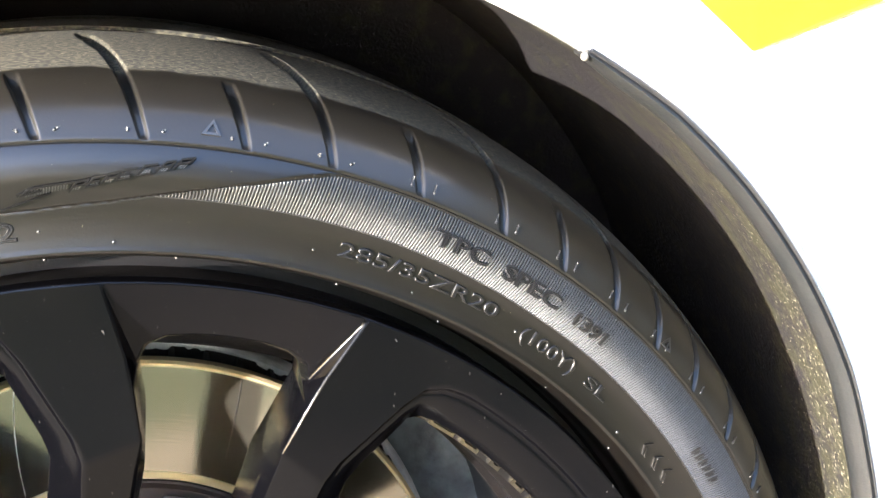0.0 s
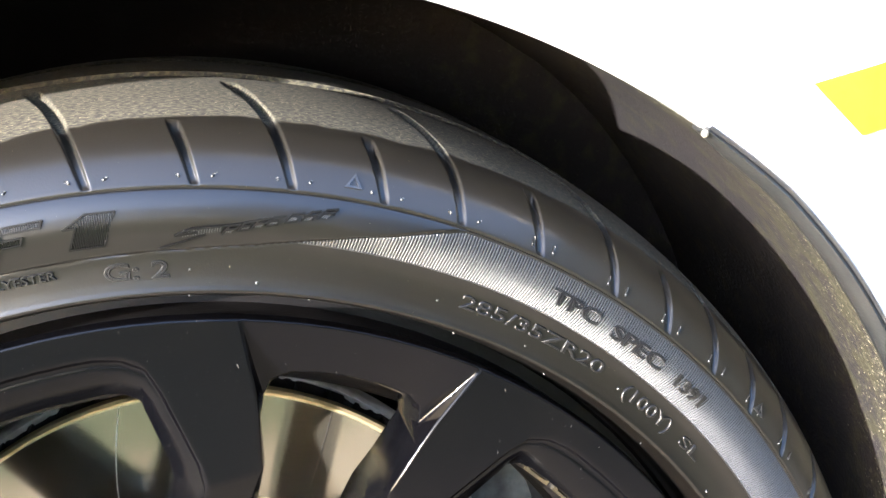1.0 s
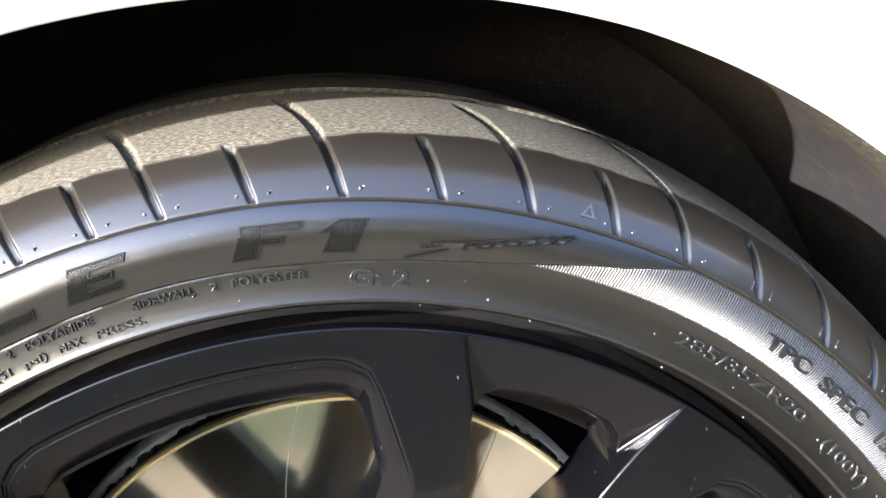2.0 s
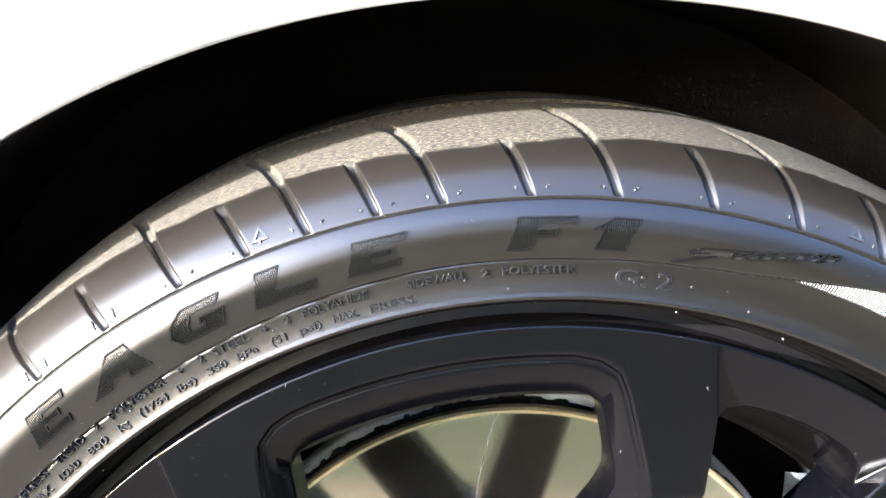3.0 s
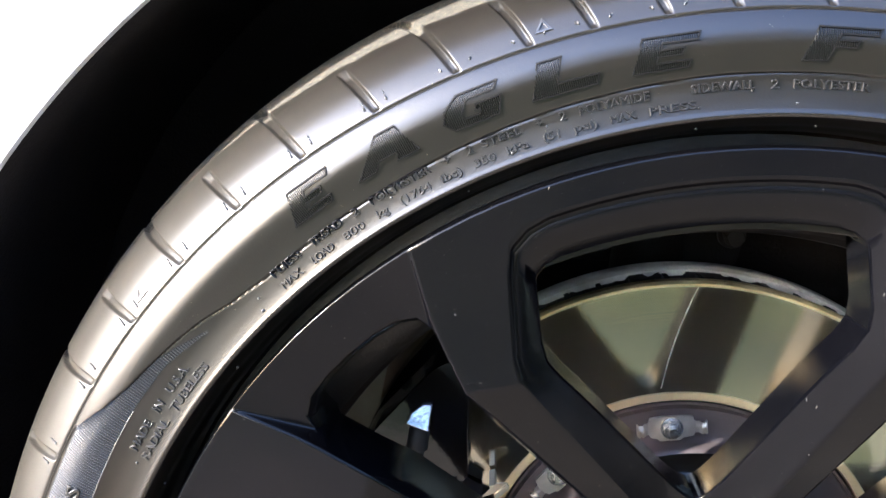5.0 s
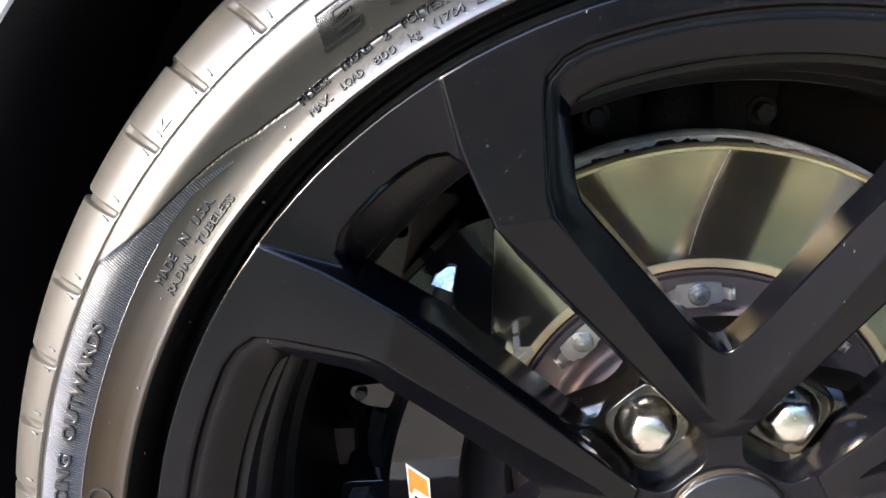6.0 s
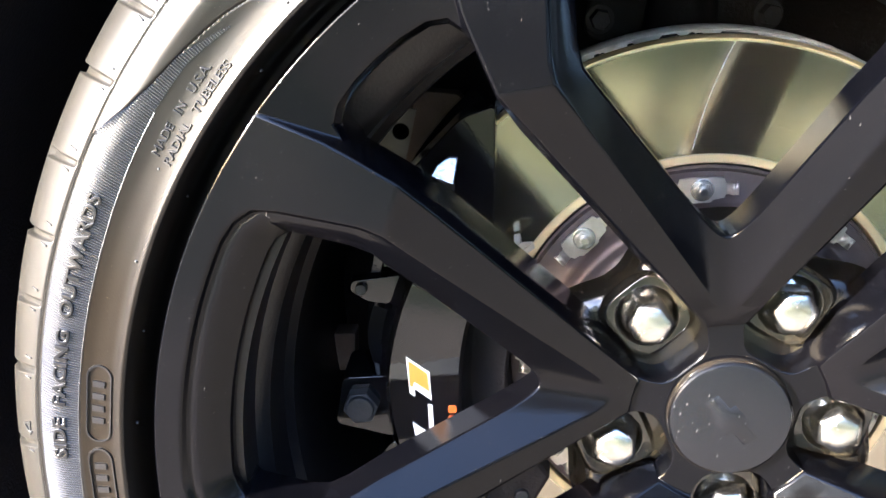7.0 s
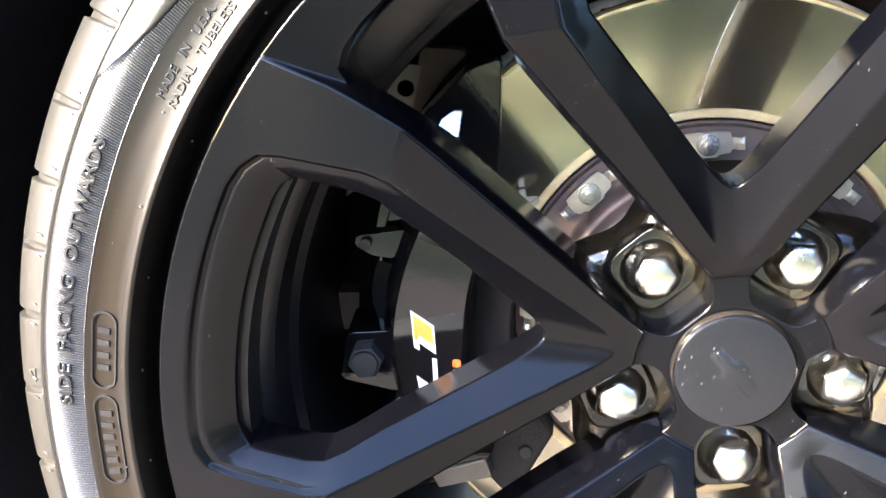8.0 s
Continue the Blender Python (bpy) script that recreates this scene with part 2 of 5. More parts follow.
def tread_material():
    """Rubber with a road-dust film whose uneven border runs round the shoulder (mesh attribute 'dust')."""
    m = material("tyre_rubber", (0.020, 0.020, 0.022), 0.32, spec=0.5, coat=0.4, coat_rough=0.14, grain=0.06, grain_scale=1100)
    n, ln, b = nodes_of(m)
    at = n.new("ShaderNodeAttribute")
    at.attribute_name = "dust"
    co = n.new("ShaderNodeTexCoord")
    no = n.new("ShaderNodeTexNoise")
    no.inputs["Scale"].default_value, no.inputs["Detail"].default_value = 70, 6
    ln.new(co.outputs["Object"], no.inputs["Vector"])
    lay = n.new("ShaderNodeAttribute")
    lay.attribute_name = "lay"
    streak = n.new("ShaderNodeTexNoise")
    streak.inputs["Scale"].default_value, streak.inputs["Detail"].default_value = 1.0, 5
    ln.new(lay.outputs["Vector"], streak.inputs["Vector"])
    add = n.new("ShaderNodeMath")
    add.operation = "ADD"
    ln.new(at.outputs["Fac"], add.inputs[0])
    sc = n.new("ShaderNodeMapRange")
    sc.inputs["To Min"].default_value, sc.inputs["To Max"].default_value = -0.35, 0.35
    ln.new(no.outputs["Fac"], sc.inputs["Value"])
    ln.new(sc.outputs[0], add.inputs[1])
    cut = n.new("ShaderNodeMapRange")
    cut.inputs["From Min"].default_value, cut.inputs["From Max"].default_value = 0.42, 0.64
    ln.new(add.outputs[0], cut.inputs["Value"])
    dustc = n.new("ShaderNodeMix")
    dustc.data_type = "RGBA"
    dustc.inputs["A"].default_value, dustc.inputs["B"].default_value = (0.012, 0.0112, 0.0085, 1), (0.074, 0.066, 0.043, 1)
    st = n.new("ShaderNodeMapRange")
    st.inputs["From Min"].default_value, st.inputs["From Max"].default_value = 0.44, 0.60
    ln.new(streak.outputs["Fac"], st.inputs["Value"])
    ln.new(st.outputs[0], dustc.inputs["Factor"])
    clean = n.new("ShaderNodeMix")
    clean.data_type = "RGBA"
    ln.new(no.outputs["Fac"], clean.inputs["Factor"])
    clean.inputs["A"].default_value, clean.inputs["B"].default_value = (0.0018, 0.0016, 0.0015, 1), (0.0042, 0.0034, 0.0025, 1)
    thin = n.new("ShaderNodeAttribute")
    thin.attribute_name = "film"
    part_of = n.new("ShaderNodeMath")
    part_of.operation = "MULTIPLY"
    part_of.inputs[1].default_value = 0.22
    ln.new(thin.outputs["Fac"], part_of.inputs[0])
    hazed = n.new("ShaderNodeMix")
    hazed.data_type = "RGBA"
    ln.new(part_of.outputs[0], hazed.inputs["Factor"])
    ln.new(clean.outputs["Result"], hazed.inputs["A"])
    hazed.inputs["B"].default_value = (0.072, 0.065, 0.048, 1)
    # brown, low-gloss colour painted where the rubber mirrors the dim ground
    mirrored_brown = n.new("ShaderNodeAttribute")
    mirrored_brown.attribute_name = "mirrored_brown"
    browned = n.new("ShaderNodeMix")
    browned.data_type = "RGBA"
    ln.new(mirrored_brown.outputs["Fac"], browned.inputs["Factor"])
    ln.new(hazed.outputs["Result"], browned.inputs["A"])
    browned.inputs["B"].default_value = (0.0085, 0.0063, 0.0039, 1)
    clean = browned
    shine = n.new("ShaderNodeMapRange")
    shine.inputs["To Min"].default_value, shine.inputs["To Max"].default_value = 0.5, 0.12
    ln.new(mirrored_brown.outputs["Fac"], shine.inputs["Value"])
    ln.new(shine.outputs[0], b.inputs["Specular IOR Level"])
    mix = n.new("ShaderNodeMix")
    mix.data_type = "RGBA"
    ln.new(cut.outputs[0], mix.inputs["Factor"])
    ln.new(clean.outputs["Result"], mix.inputs["A"])
    ln.new(dustc.outputs["Result"], mix.inputs["B"])
    speck = n.new("ShaderNodeTexNoise")
    speck.inputs["Scale"].default_value, speck.inputs["Detail"].default_value = 800, 2
    ln.new(co.outputs["Object"], speck.inputs["Vector"])
    sp = n.new("ShaderNodeMapRange")
    sp.inputs["From Min"].default_value, sp.inputs["From Max"].default_value = 0.755, 0.80
    more = n.new("ShaderNodeMath")
    more.operation = "MULTIPLY_ADD"
    more.inputs[1].default_value = 0.10
    ln.new(cut.outputs[0], more.inputs[0])
    ln.new(speck.outputs["Fac"], more.inputs[2])
    ln.new(more.outputs[0], sp.inputs["Value"])
    mix2 = n.new("ShaderNodeMix")
    mix2.data_type = "RGBA"
    ln.new(sp.outputs[0], mix2.inputs["Factor"])
    ln.new(mix.outputs["Result"], mix2.inputs["A"])
    mix2.inputs["B"].default_value = (0.16, 0.14, 0.09, 1)
    ln.new(mix2.outputs["Result"], b.inputs["Base Color"])
    ro = n.new("ShaderNodeMapRange")
    ro.inputs["To Min"].default_value, ro.inputs["To Max"].default_value = 0.32, 0.85
    dull = n.new("ShaderNodeMath")
    dull.operation = "MAXIMUM"
    ln.new(cut.outputs[0], dull.inputs[0])
    quarter = n.new("ShaderNodeMath")
    quarter.operation = "MULTIPLY"
    quarter.inputs[1].default_value = 0.22
    ln.new(thin.outputs["Fac"], quarter.inputs[0])
    ln.new(quarter.outputs[0], dull.inputs[1])
    ln.new(dull.outputs[0], ro.inputs["Value"])
    ln.new(ro.outputs[0], b.inputs["Roughness"])
    gloss = n.new("ShaderNodeMapRange")
    gloss.inputs["To Min"].default_value, gloss.inputs["To Max"].default_value = 0.4, 0.0
    covered = n.new("ShaderNodeMath")
    covered.operation = "MAXIMUM"
    ln.new(cut.outputs[0], covered.inputs[0])
    ln.new(mirrored_brown.outputs["Fac"], covered.inputs[1])
    ln.new(covered.outputs[0], gloss.inputs["Value"])
    ln.new(gloss.outputs[0], b.inputs["Coat Weight"])
    return m


M_TYRE = tread_material()


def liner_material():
    """Black felt with road dust and grit; sunlit paleness is painted in along the front border, fading inwards."""
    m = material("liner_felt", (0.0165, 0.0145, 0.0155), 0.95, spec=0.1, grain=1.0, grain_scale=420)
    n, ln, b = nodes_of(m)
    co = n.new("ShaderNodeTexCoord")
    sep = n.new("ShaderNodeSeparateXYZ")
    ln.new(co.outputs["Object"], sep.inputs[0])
    # the sunlit band is put into the colour: paler towards border and front
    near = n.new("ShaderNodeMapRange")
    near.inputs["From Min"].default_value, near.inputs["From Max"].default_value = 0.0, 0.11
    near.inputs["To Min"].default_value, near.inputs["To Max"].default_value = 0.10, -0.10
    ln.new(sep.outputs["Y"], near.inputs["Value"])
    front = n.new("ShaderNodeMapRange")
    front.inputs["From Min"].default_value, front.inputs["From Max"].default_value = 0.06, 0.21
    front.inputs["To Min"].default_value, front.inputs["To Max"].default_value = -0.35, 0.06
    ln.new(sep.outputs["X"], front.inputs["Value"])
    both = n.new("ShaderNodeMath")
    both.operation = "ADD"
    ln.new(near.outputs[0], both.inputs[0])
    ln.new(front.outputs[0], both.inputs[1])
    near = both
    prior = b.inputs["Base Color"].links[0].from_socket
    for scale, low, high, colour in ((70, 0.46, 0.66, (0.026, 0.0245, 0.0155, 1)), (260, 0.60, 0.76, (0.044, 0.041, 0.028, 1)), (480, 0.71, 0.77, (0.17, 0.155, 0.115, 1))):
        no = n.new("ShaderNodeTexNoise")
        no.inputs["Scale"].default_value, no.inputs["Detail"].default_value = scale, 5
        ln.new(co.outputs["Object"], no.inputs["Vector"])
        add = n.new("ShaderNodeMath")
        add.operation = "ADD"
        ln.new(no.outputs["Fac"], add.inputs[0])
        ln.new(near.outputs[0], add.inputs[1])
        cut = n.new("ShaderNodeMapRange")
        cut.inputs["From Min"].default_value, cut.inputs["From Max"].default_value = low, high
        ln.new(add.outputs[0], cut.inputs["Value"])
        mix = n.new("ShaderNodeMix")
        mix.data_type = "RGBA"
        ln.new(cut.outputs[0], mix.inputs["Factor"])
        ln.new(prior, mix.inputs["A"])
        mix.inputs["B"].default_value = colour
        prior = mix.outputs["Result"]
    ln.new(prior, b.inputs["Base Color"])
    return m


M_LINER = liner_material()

# ---- builders ----
ZC = 0.345            # height of the wheel's axle; the axle runs along y, outwards is -y
HUB = Vector((0, 0, ZC))


def empty(name, at=(0, 0, 0)):
    e = new(name)
    e.location = at
    return e


def part(name, bm, mat, parent, label="", smooth=None, bevel=0.0, segments=2, kind="", clamp=True):
    """Links a bmesh as one mesh object under a thing; its coordinates are relative to the wheel's centre."""
    me = bpy.data.meshes.new(name)
    bm.normal_update()
    bm.to_mesh(me)
    bm.free()
    return mesh_part(name, me, mat, parent, label, smooth, bevel, segments, kind, clamp)


def mesh_part(name, me, mat, parent, label="", smooth=None, bevel=0.0, segments=2, kind="", clamp=True):
    me.materials.append(mat)
    ob = new(name, me)
    ob.parent = parent
    if smooth is not None:
        me.polygons.foreach_set("use_smooth", [True] * len(me.polygons))
        if smooth < 180:
            me.set_sharp_from_angle(angle=radians(smooth))
    if bevel:
        md = ob.modifiers.new("edge", "BEVEL")
        md.width, md.segments, md.limit_method, md.angle_limit = bevel, segments, "ANGLE", radians(22)
        md.use_clamp_overlap = clamp
        md.harden_normals = False
    if label or kind:
        tagged(ob, label=label, kind=kind)
    return ob


def polar(r, deg, y):
    a = radians(deg)
    return Vector((r * math.cos(a), y, r * math.sin(a)))


def lathe(bm, profile, a0=0.0, a1=360.0, steps=180):
    """Turns a list of (r, y) round the axle, from a0 to a1 degrees."""
    closed = abs(a1 - a0 - 360) < 1e-6
    rows = []
    for k in range(steps if closed else steps + 1):
        a = a0 + (a1 - a0) * k / steps
        rows.append([bm.verts.new(polar(r, a, y)) for r, y in profile])
    for k in range(len(rows) - (0 if closed else 1)):
        p, q = rows[k], rows[(k + 1) % len(rows)]
        for j in range(len(profile) - 1):
            bm.faces.new((p[j], p[j + 1], q[j + 1], q[j]))
    return rows


def prism(bm, plan, y0, y1, inset=0.0):
    """A plate: plan is a list of (x, z), from y0 (outer face) to y1; the outer face may be drawn in by inset."""
    cx, cz = sum(p[0] for p in plan) / len(plan), sum(p[1] for p in plan) / len(plan)

    def drawn(p):
        d = math.hypot(p[0] - cx, p[1] - cz) or 1
        f = 1 - inset / d
        return cx + (p[0] - cx) * f, cz + (p[1] - cz) * f
    top = [bm.verts.new((drawn(p)[0], y0, drawn(p)[1])) for p in plan]
    bot = [bm.verts.new((p[0], y1, p[1])) for p in plan]
    bm.faces.new(top)
    bm.faces.new(bot[::-1])
    for i in range(len(plan)):
        j = (i + 1) % len(plan)
        bm.faces.new((top[j], top[i], bot[i], bot[j]))
    bmesh.ops.recalc_face_normals(bm, faces=bm.faces)


def rounded(points, radii, n=5):
    """A closed outline with its corners rounded."""
    out = []
    m = len(points)
    for i in range(m):
        p0, p1, p2 = Vector(points[i - 1]), Vector(points[i]), Vector(points[(i + 1) % m])
        r = radii[i] if isinstance(radii, (list, tuple)) else radii
        if r <= 0:
            out.append(tuple(p1))
            continue
        a, b = (p0 - p1), (p2 - p1)
        r = min(r, a.length * 0.45, b.length * 0.45)
        s, e = p1 + a.normalized() * r, p1 + b.normalized() * r
        for k in range(n + 1):
            t = k / n
            out.append(tuple(s * (1 - t) ** 2 + p1 * 2 * t * (1 - t) + e * t * t))
    return out


def tube(bm, points, radius, sides=10):
    """A round bar along points."""
    rows = []
    pts = [Vector(p) for p in points]
    for i, p in enumerate(pts):
        d = (pts[min(i + 1, len(pts) - 1)] - pts[max(i - 1, 0)]).normalized()
        u = d.orthogonal().normalized() if i == 0 else (u - d * u.dot(d)).normalized()
        w = d.cross(u)
        r = radius[i] if isinstance(radius, (list, tuple)) else radius
        rows.append([bm.verts.new(p + (u * math.cos(a) + w * math.sin(a)) * r) for a in [2 * math.pi * k / sides for k in range(sides)]])
    for p, q in zip(rows, rows[1:]):
        for k in range(sides):
            bm.faces.new((p[k], p[(k + 1) % sides], q[(k + 1) % sides], q[k]))
    bm.faces.new(rows[0][::-1])
    bm.faces.new(rows[-1])


# ---- ground and surroundings ----
def ground():
    bm = bmesh.new()
    v = [bm.verts.new((x, y, 0)) for x, y in ((-900, -900), (900, -900), (900, 900), (-900, 900))]
    bm.faces.new(v)
    g = part("ground", bm, M_GRASS, None)
    tagged(g, "dry yellowish-green grass reaching to the horizon", "ground", kind="structure")
    for name, y0, y1, mat, label in (("pavement", -0.88, 4.0, M_ROAD, "pale tan sandy paving under the car"),
                                     ("verge", -1.9, -0.88, M_TURF, "dark green turf verge beside the paving")):
        bm = bmesh.new()
        top = 0.004 if name == "pavement" else 0.002
        v = [bm.verts.new((x, y, z)) for z in (-0.1, top) for x, y in ((-40, y0), (40, y0), (40, y1), (-40, y1))]
        for f in ((4, 5, 6, 7), (0, 1, 5, 4), (1, 2, 6, 5), (2, 3, 7, 6), (3, 0, 4, 7)):
            bm.faces.new([v[i] for i in f])
        tagged(part(name, bm, mat, None), label, name, kind="structure")


ground()


def trees():
    """A row of shrubs beyond the verge, as mirrored in the shiny parts."""
    made = []
    for v in range(3):
        rng = random.Random(40 + v)
        t = tagged(empty("shrub", (0, 0, 0)), "dark green leafy shrub beside the grass verge", "shrub", group="row of shrubs")
        h = 8.0 + v
        bm = bmesh.new()
        tube(bm, [(0, 0, -0.1), (0.05, 0.02, h * 0.25), (0.0, 0.1, h * 0.55), (0.1, 0.0, h * 0.85)], [0.22, 0.17, 0.12, 0.04], 10)
        for k in range(7):
            a, z = rng.uniform(0, 6.28), h * rng.uniform(0.22, 0.6)
            ln_ = rng.uniform(1.2, 2.2)
            tube(bm, [(0, 0, z), (math.cos(a) * ln_ * 0.5, math.sin(a) * ln_ * 0.5, z + 0.5), (math.cos(a) * ln_, math.sin(a) * ln_, z + 1.3)], [0.08, 0.05, 0.02], 7)
        part("trunk", bm, M_CAST, t, smooth=60)
        pts, faces = [], []
        clumps = []
        for k in range(46):
            a, z = rng.uniform(0, 6.28), rng.uniform(0.10, 1.0)
            wide = 2.3 * math.sin(math.pi * min(1, 0.25 + 0.75 * z)) ** 0.6 + 0.3
            d = wide * math.sqrt(rng.uniform(0.05, 1))
            clumps.append(Vector((math.cos(a) * d, math.sin(a) * d, h * z)))
        for c in clumps:
            for k in range(34):
                p = c + Vector((rng.gauss(0, 0.42), rng.gauss(0, 0.42), rng.gauss(0, 0.36)))
                u = Vector((rng.gauss(0, 1), rng.gauss(0, 1), rng.gauss(0, 1))).normalized() * rng.uniform(0.10, 0.22)
                w = u.orthogonal().normalized() * rng.uniform(0.06, 0.13)
                i = len(pts)
                pts += [p - u, p + w, p + u, p - w]
                faces.append((i, i + 1, i + 2, i + 3))
        me = bpy.data.meshes.new("crown")
        me.from_pydata(pts, [], faces)
        mesh_part("crown", me, M_LEAF, t)
        made.append(t)
    rng = random.Random(9)
    # row runs on and rises to the right, added to dim what spokes mirror
    spots = [(-0.95 + 0.36 * k + rng.uniform(-0.05, 0.05), -2.75 - rng.uniform(0, 0.35) + 0.55 * max(0, 0.36 * k - 2.4)) for k in range(18)]
    for k, (x, y) in enumerate(spots):
        m = Matrix.Translation((x, y, 0)) @ Matrix.Rotation(rng.uniform(0, 6.28), 4, "Z") @ Matrix.Scale(0.19 + 0.011 * k, 4)
        if k < 3:
            made[k].matrix_basis = m
        else:
            copy_thing(made[k % 3], m).scale = [0.19 + 0.011 * k] * 3


trees()

# ---- the wheel ----
wheel = tagged(empty("wheel", HUB), "satin black forked-spoke alloy wheel with a low-profile tyre", "wheel")
R_RING = 0.3192       # fine groove between sidewall and shoulder
# tyre section from the bead outwards and over the tread: (r, y)
SECTION = [(0.2700, 0.0400), (0.2712, 0.0290), (0.2722, 0.0220), (0.2742, 0.0150), (0.2755, 0.0080), (0.2768, 0.0034), (0.2780, 0.0000), (0.2792, -0.0026),
           (0.2806, -0.0034), (0.2830, -0.0028), (0.2860, -0.0022), (0.2885, -0.0019), (0.2908, -0.0017), (0.2940, -0.0017), (0.2975, -0.0022), (0.3010, -0.0029),
           (0.3050, -0.0037), (0.3080, -0.0039), (0.3110, -0.0034), (0.3150, -0.0020), (0.3192, 0.0003), (0.3250, 0.0042),
           (0.3305, 0.0090), (0.3352, 0.0150), (0.3392, 0.0220), (0.3422, 0.0300), (0.3450, 0.0400), (0.3476, 0.0530), (0.3500, 0.0700),
           (0.3520, 0.0950), (0.3532, 0.1300), (0.3532, 0.1600), (0.3530, 0.2000), (0.3490, 0.2350), (0.3430, 0.2600), (0.3280, 0.2780),
           (0.3000, 0.2860), (0.2780, 0.2780), (0.2690, 0.2600)]
# lower border of the raised panel that carries the large marks: angle, radius
PANEL = [(64.0, 0.3186), (64.9, 0.3176), (69.3, 0.3096), (73.2, 0.3041), (76.0, 0.3010), (79.0, 0.2982), (84.0, 0.2962), (92.0, 0.2954), (103.0, 0.2958), (115.0, 0.2946),
         (128.0, 0.2930), (137.0, 0.2924), (141.0, 0.2930), (144.3, 0.2953), (146.7, 0.2988), (148.6, 0.3008), (151.4, 0.3034), (154.5, 0.3064), (157.1, 0.3105), (159.4, 0.3160), (160.0, 0.3186)]


def dense_section():
    """The section as a smooth curve with its running length; points are closer where there is detail."""
    p = np.array(SECTION)
    d = np.r_[0, np.cumsum(np.hypot(*np.diff(p, axis=0).T))]
    # cubic Hermite through the points
    tang = np.gradient(p, d, axis=0)

    def at(s):
        i = np.clip(np.searchsorted(d, s) - 1, 0, len(d) - 2)
        h = d[i + 1] - d[i]
        t = ((s - d[i]) / h)[:, None]
        h = h[:, None]
        return ((2 * t ** 3 - 3 * t ** 2 + 1) * p[i] + (t ** 3 - 2 * t ** 2 + t) * h * tang[i]
                + (-2 * t ** 3 + 3 * t ** 2) * p[i + 1] + (t ** 3 - t ** 2) * h * tang[i + 1])
    s_ring = d[[r for r, y in SECTION].index(R_RING)]
    fine = np.r_[np.linspace(0, s_ring - 0.0022, 170), s_ring + np.array([-0.0012, -0.0007, -0.0004, 0, 0.0004, 0.0007, 0.0012]),
                 np.linspace(s_ring + 0.0022, s_ring + 0.06, 44), np.linspace(s_ring + 0.063, s_ring + 0.14, 24), np.linspace(s_ring + 0.15, d[-1], 28)]
    return at, fine, s_ring, d[-1]


SEC_AT, SEC_S, S_RING, S_END = dense_section()


def sidewall(r):
    """Depth y and outward normal (in r, y) of the sidewall at radius r."""
    s = np.linspace(0.02, S_RING + 0.03, 400)
    q = SEC_AT(s)
    k = int(np.clip(np.searchsorted(q[:, 0], r), 1, len(s) - 2))
    t = q[k + 1] - q[k - 1]
    t = t / np.hypot(*t)
    y = float(np.interp(r, q[:, 0], q[:, 1]))
    return y, (t[1], -t[0])


def panel_step(r, deg):
    """How far the sidewall is sunk below the raised panel, with a crisp line along the panel's border."""
    edge = np.interp(deg, [p[0] for p in PANEL], [p[1] for p in PANEL])
    t = np.clip((edge - r) / 0.0008 + 0.5, 0, 1) * np.clip((R_RING - 0.0004 - r) / 0.0004, 0, 1)
    return 0.0009 * t * t * (3 - 2 * t)


def on_sidewall(r, deg, lift):
    lift -= float(panel_step(r, deg))
    y, (nr, ny) = sidewall(r)
    return polar(r + nr * lift, deg, y + ny * lift)


# angles at which the shoulder slots meet the groove, and whether each runs on into the tread
SLOTS = [(-167.0 + 360, 1), (-173.6 + 360, 0), (180.0, 1), (174.3, 0), (168.9, 1), (162.7, 0), (156.0, 1), (150.2, 0), (144.5, 1), (138.7, 0), (132.8, 1),
         (126.8, 0), (120.8, 1), (115.6, 0), (111.2, 1), (106.3, 0), (101.7, 1), (95.7, 0), (89.7, 1), (83.0, 0), (76.7, 1), (70.4, 0),
         (64.7, 1), (58.4, 0), (51.7, 1), (46.2, 0), (40.8, 1), (35.8, 0), (30.7, 1), (25.0, 0), (19.5, 1), (14.0, 0)]


def slot_shift(s):
    """How far a slot has swung round, in degrees, at a running length s beyond the groove."""
    return 45.0 * s + 200.0 * np.maximum(s - 0.035, 0) ** 2


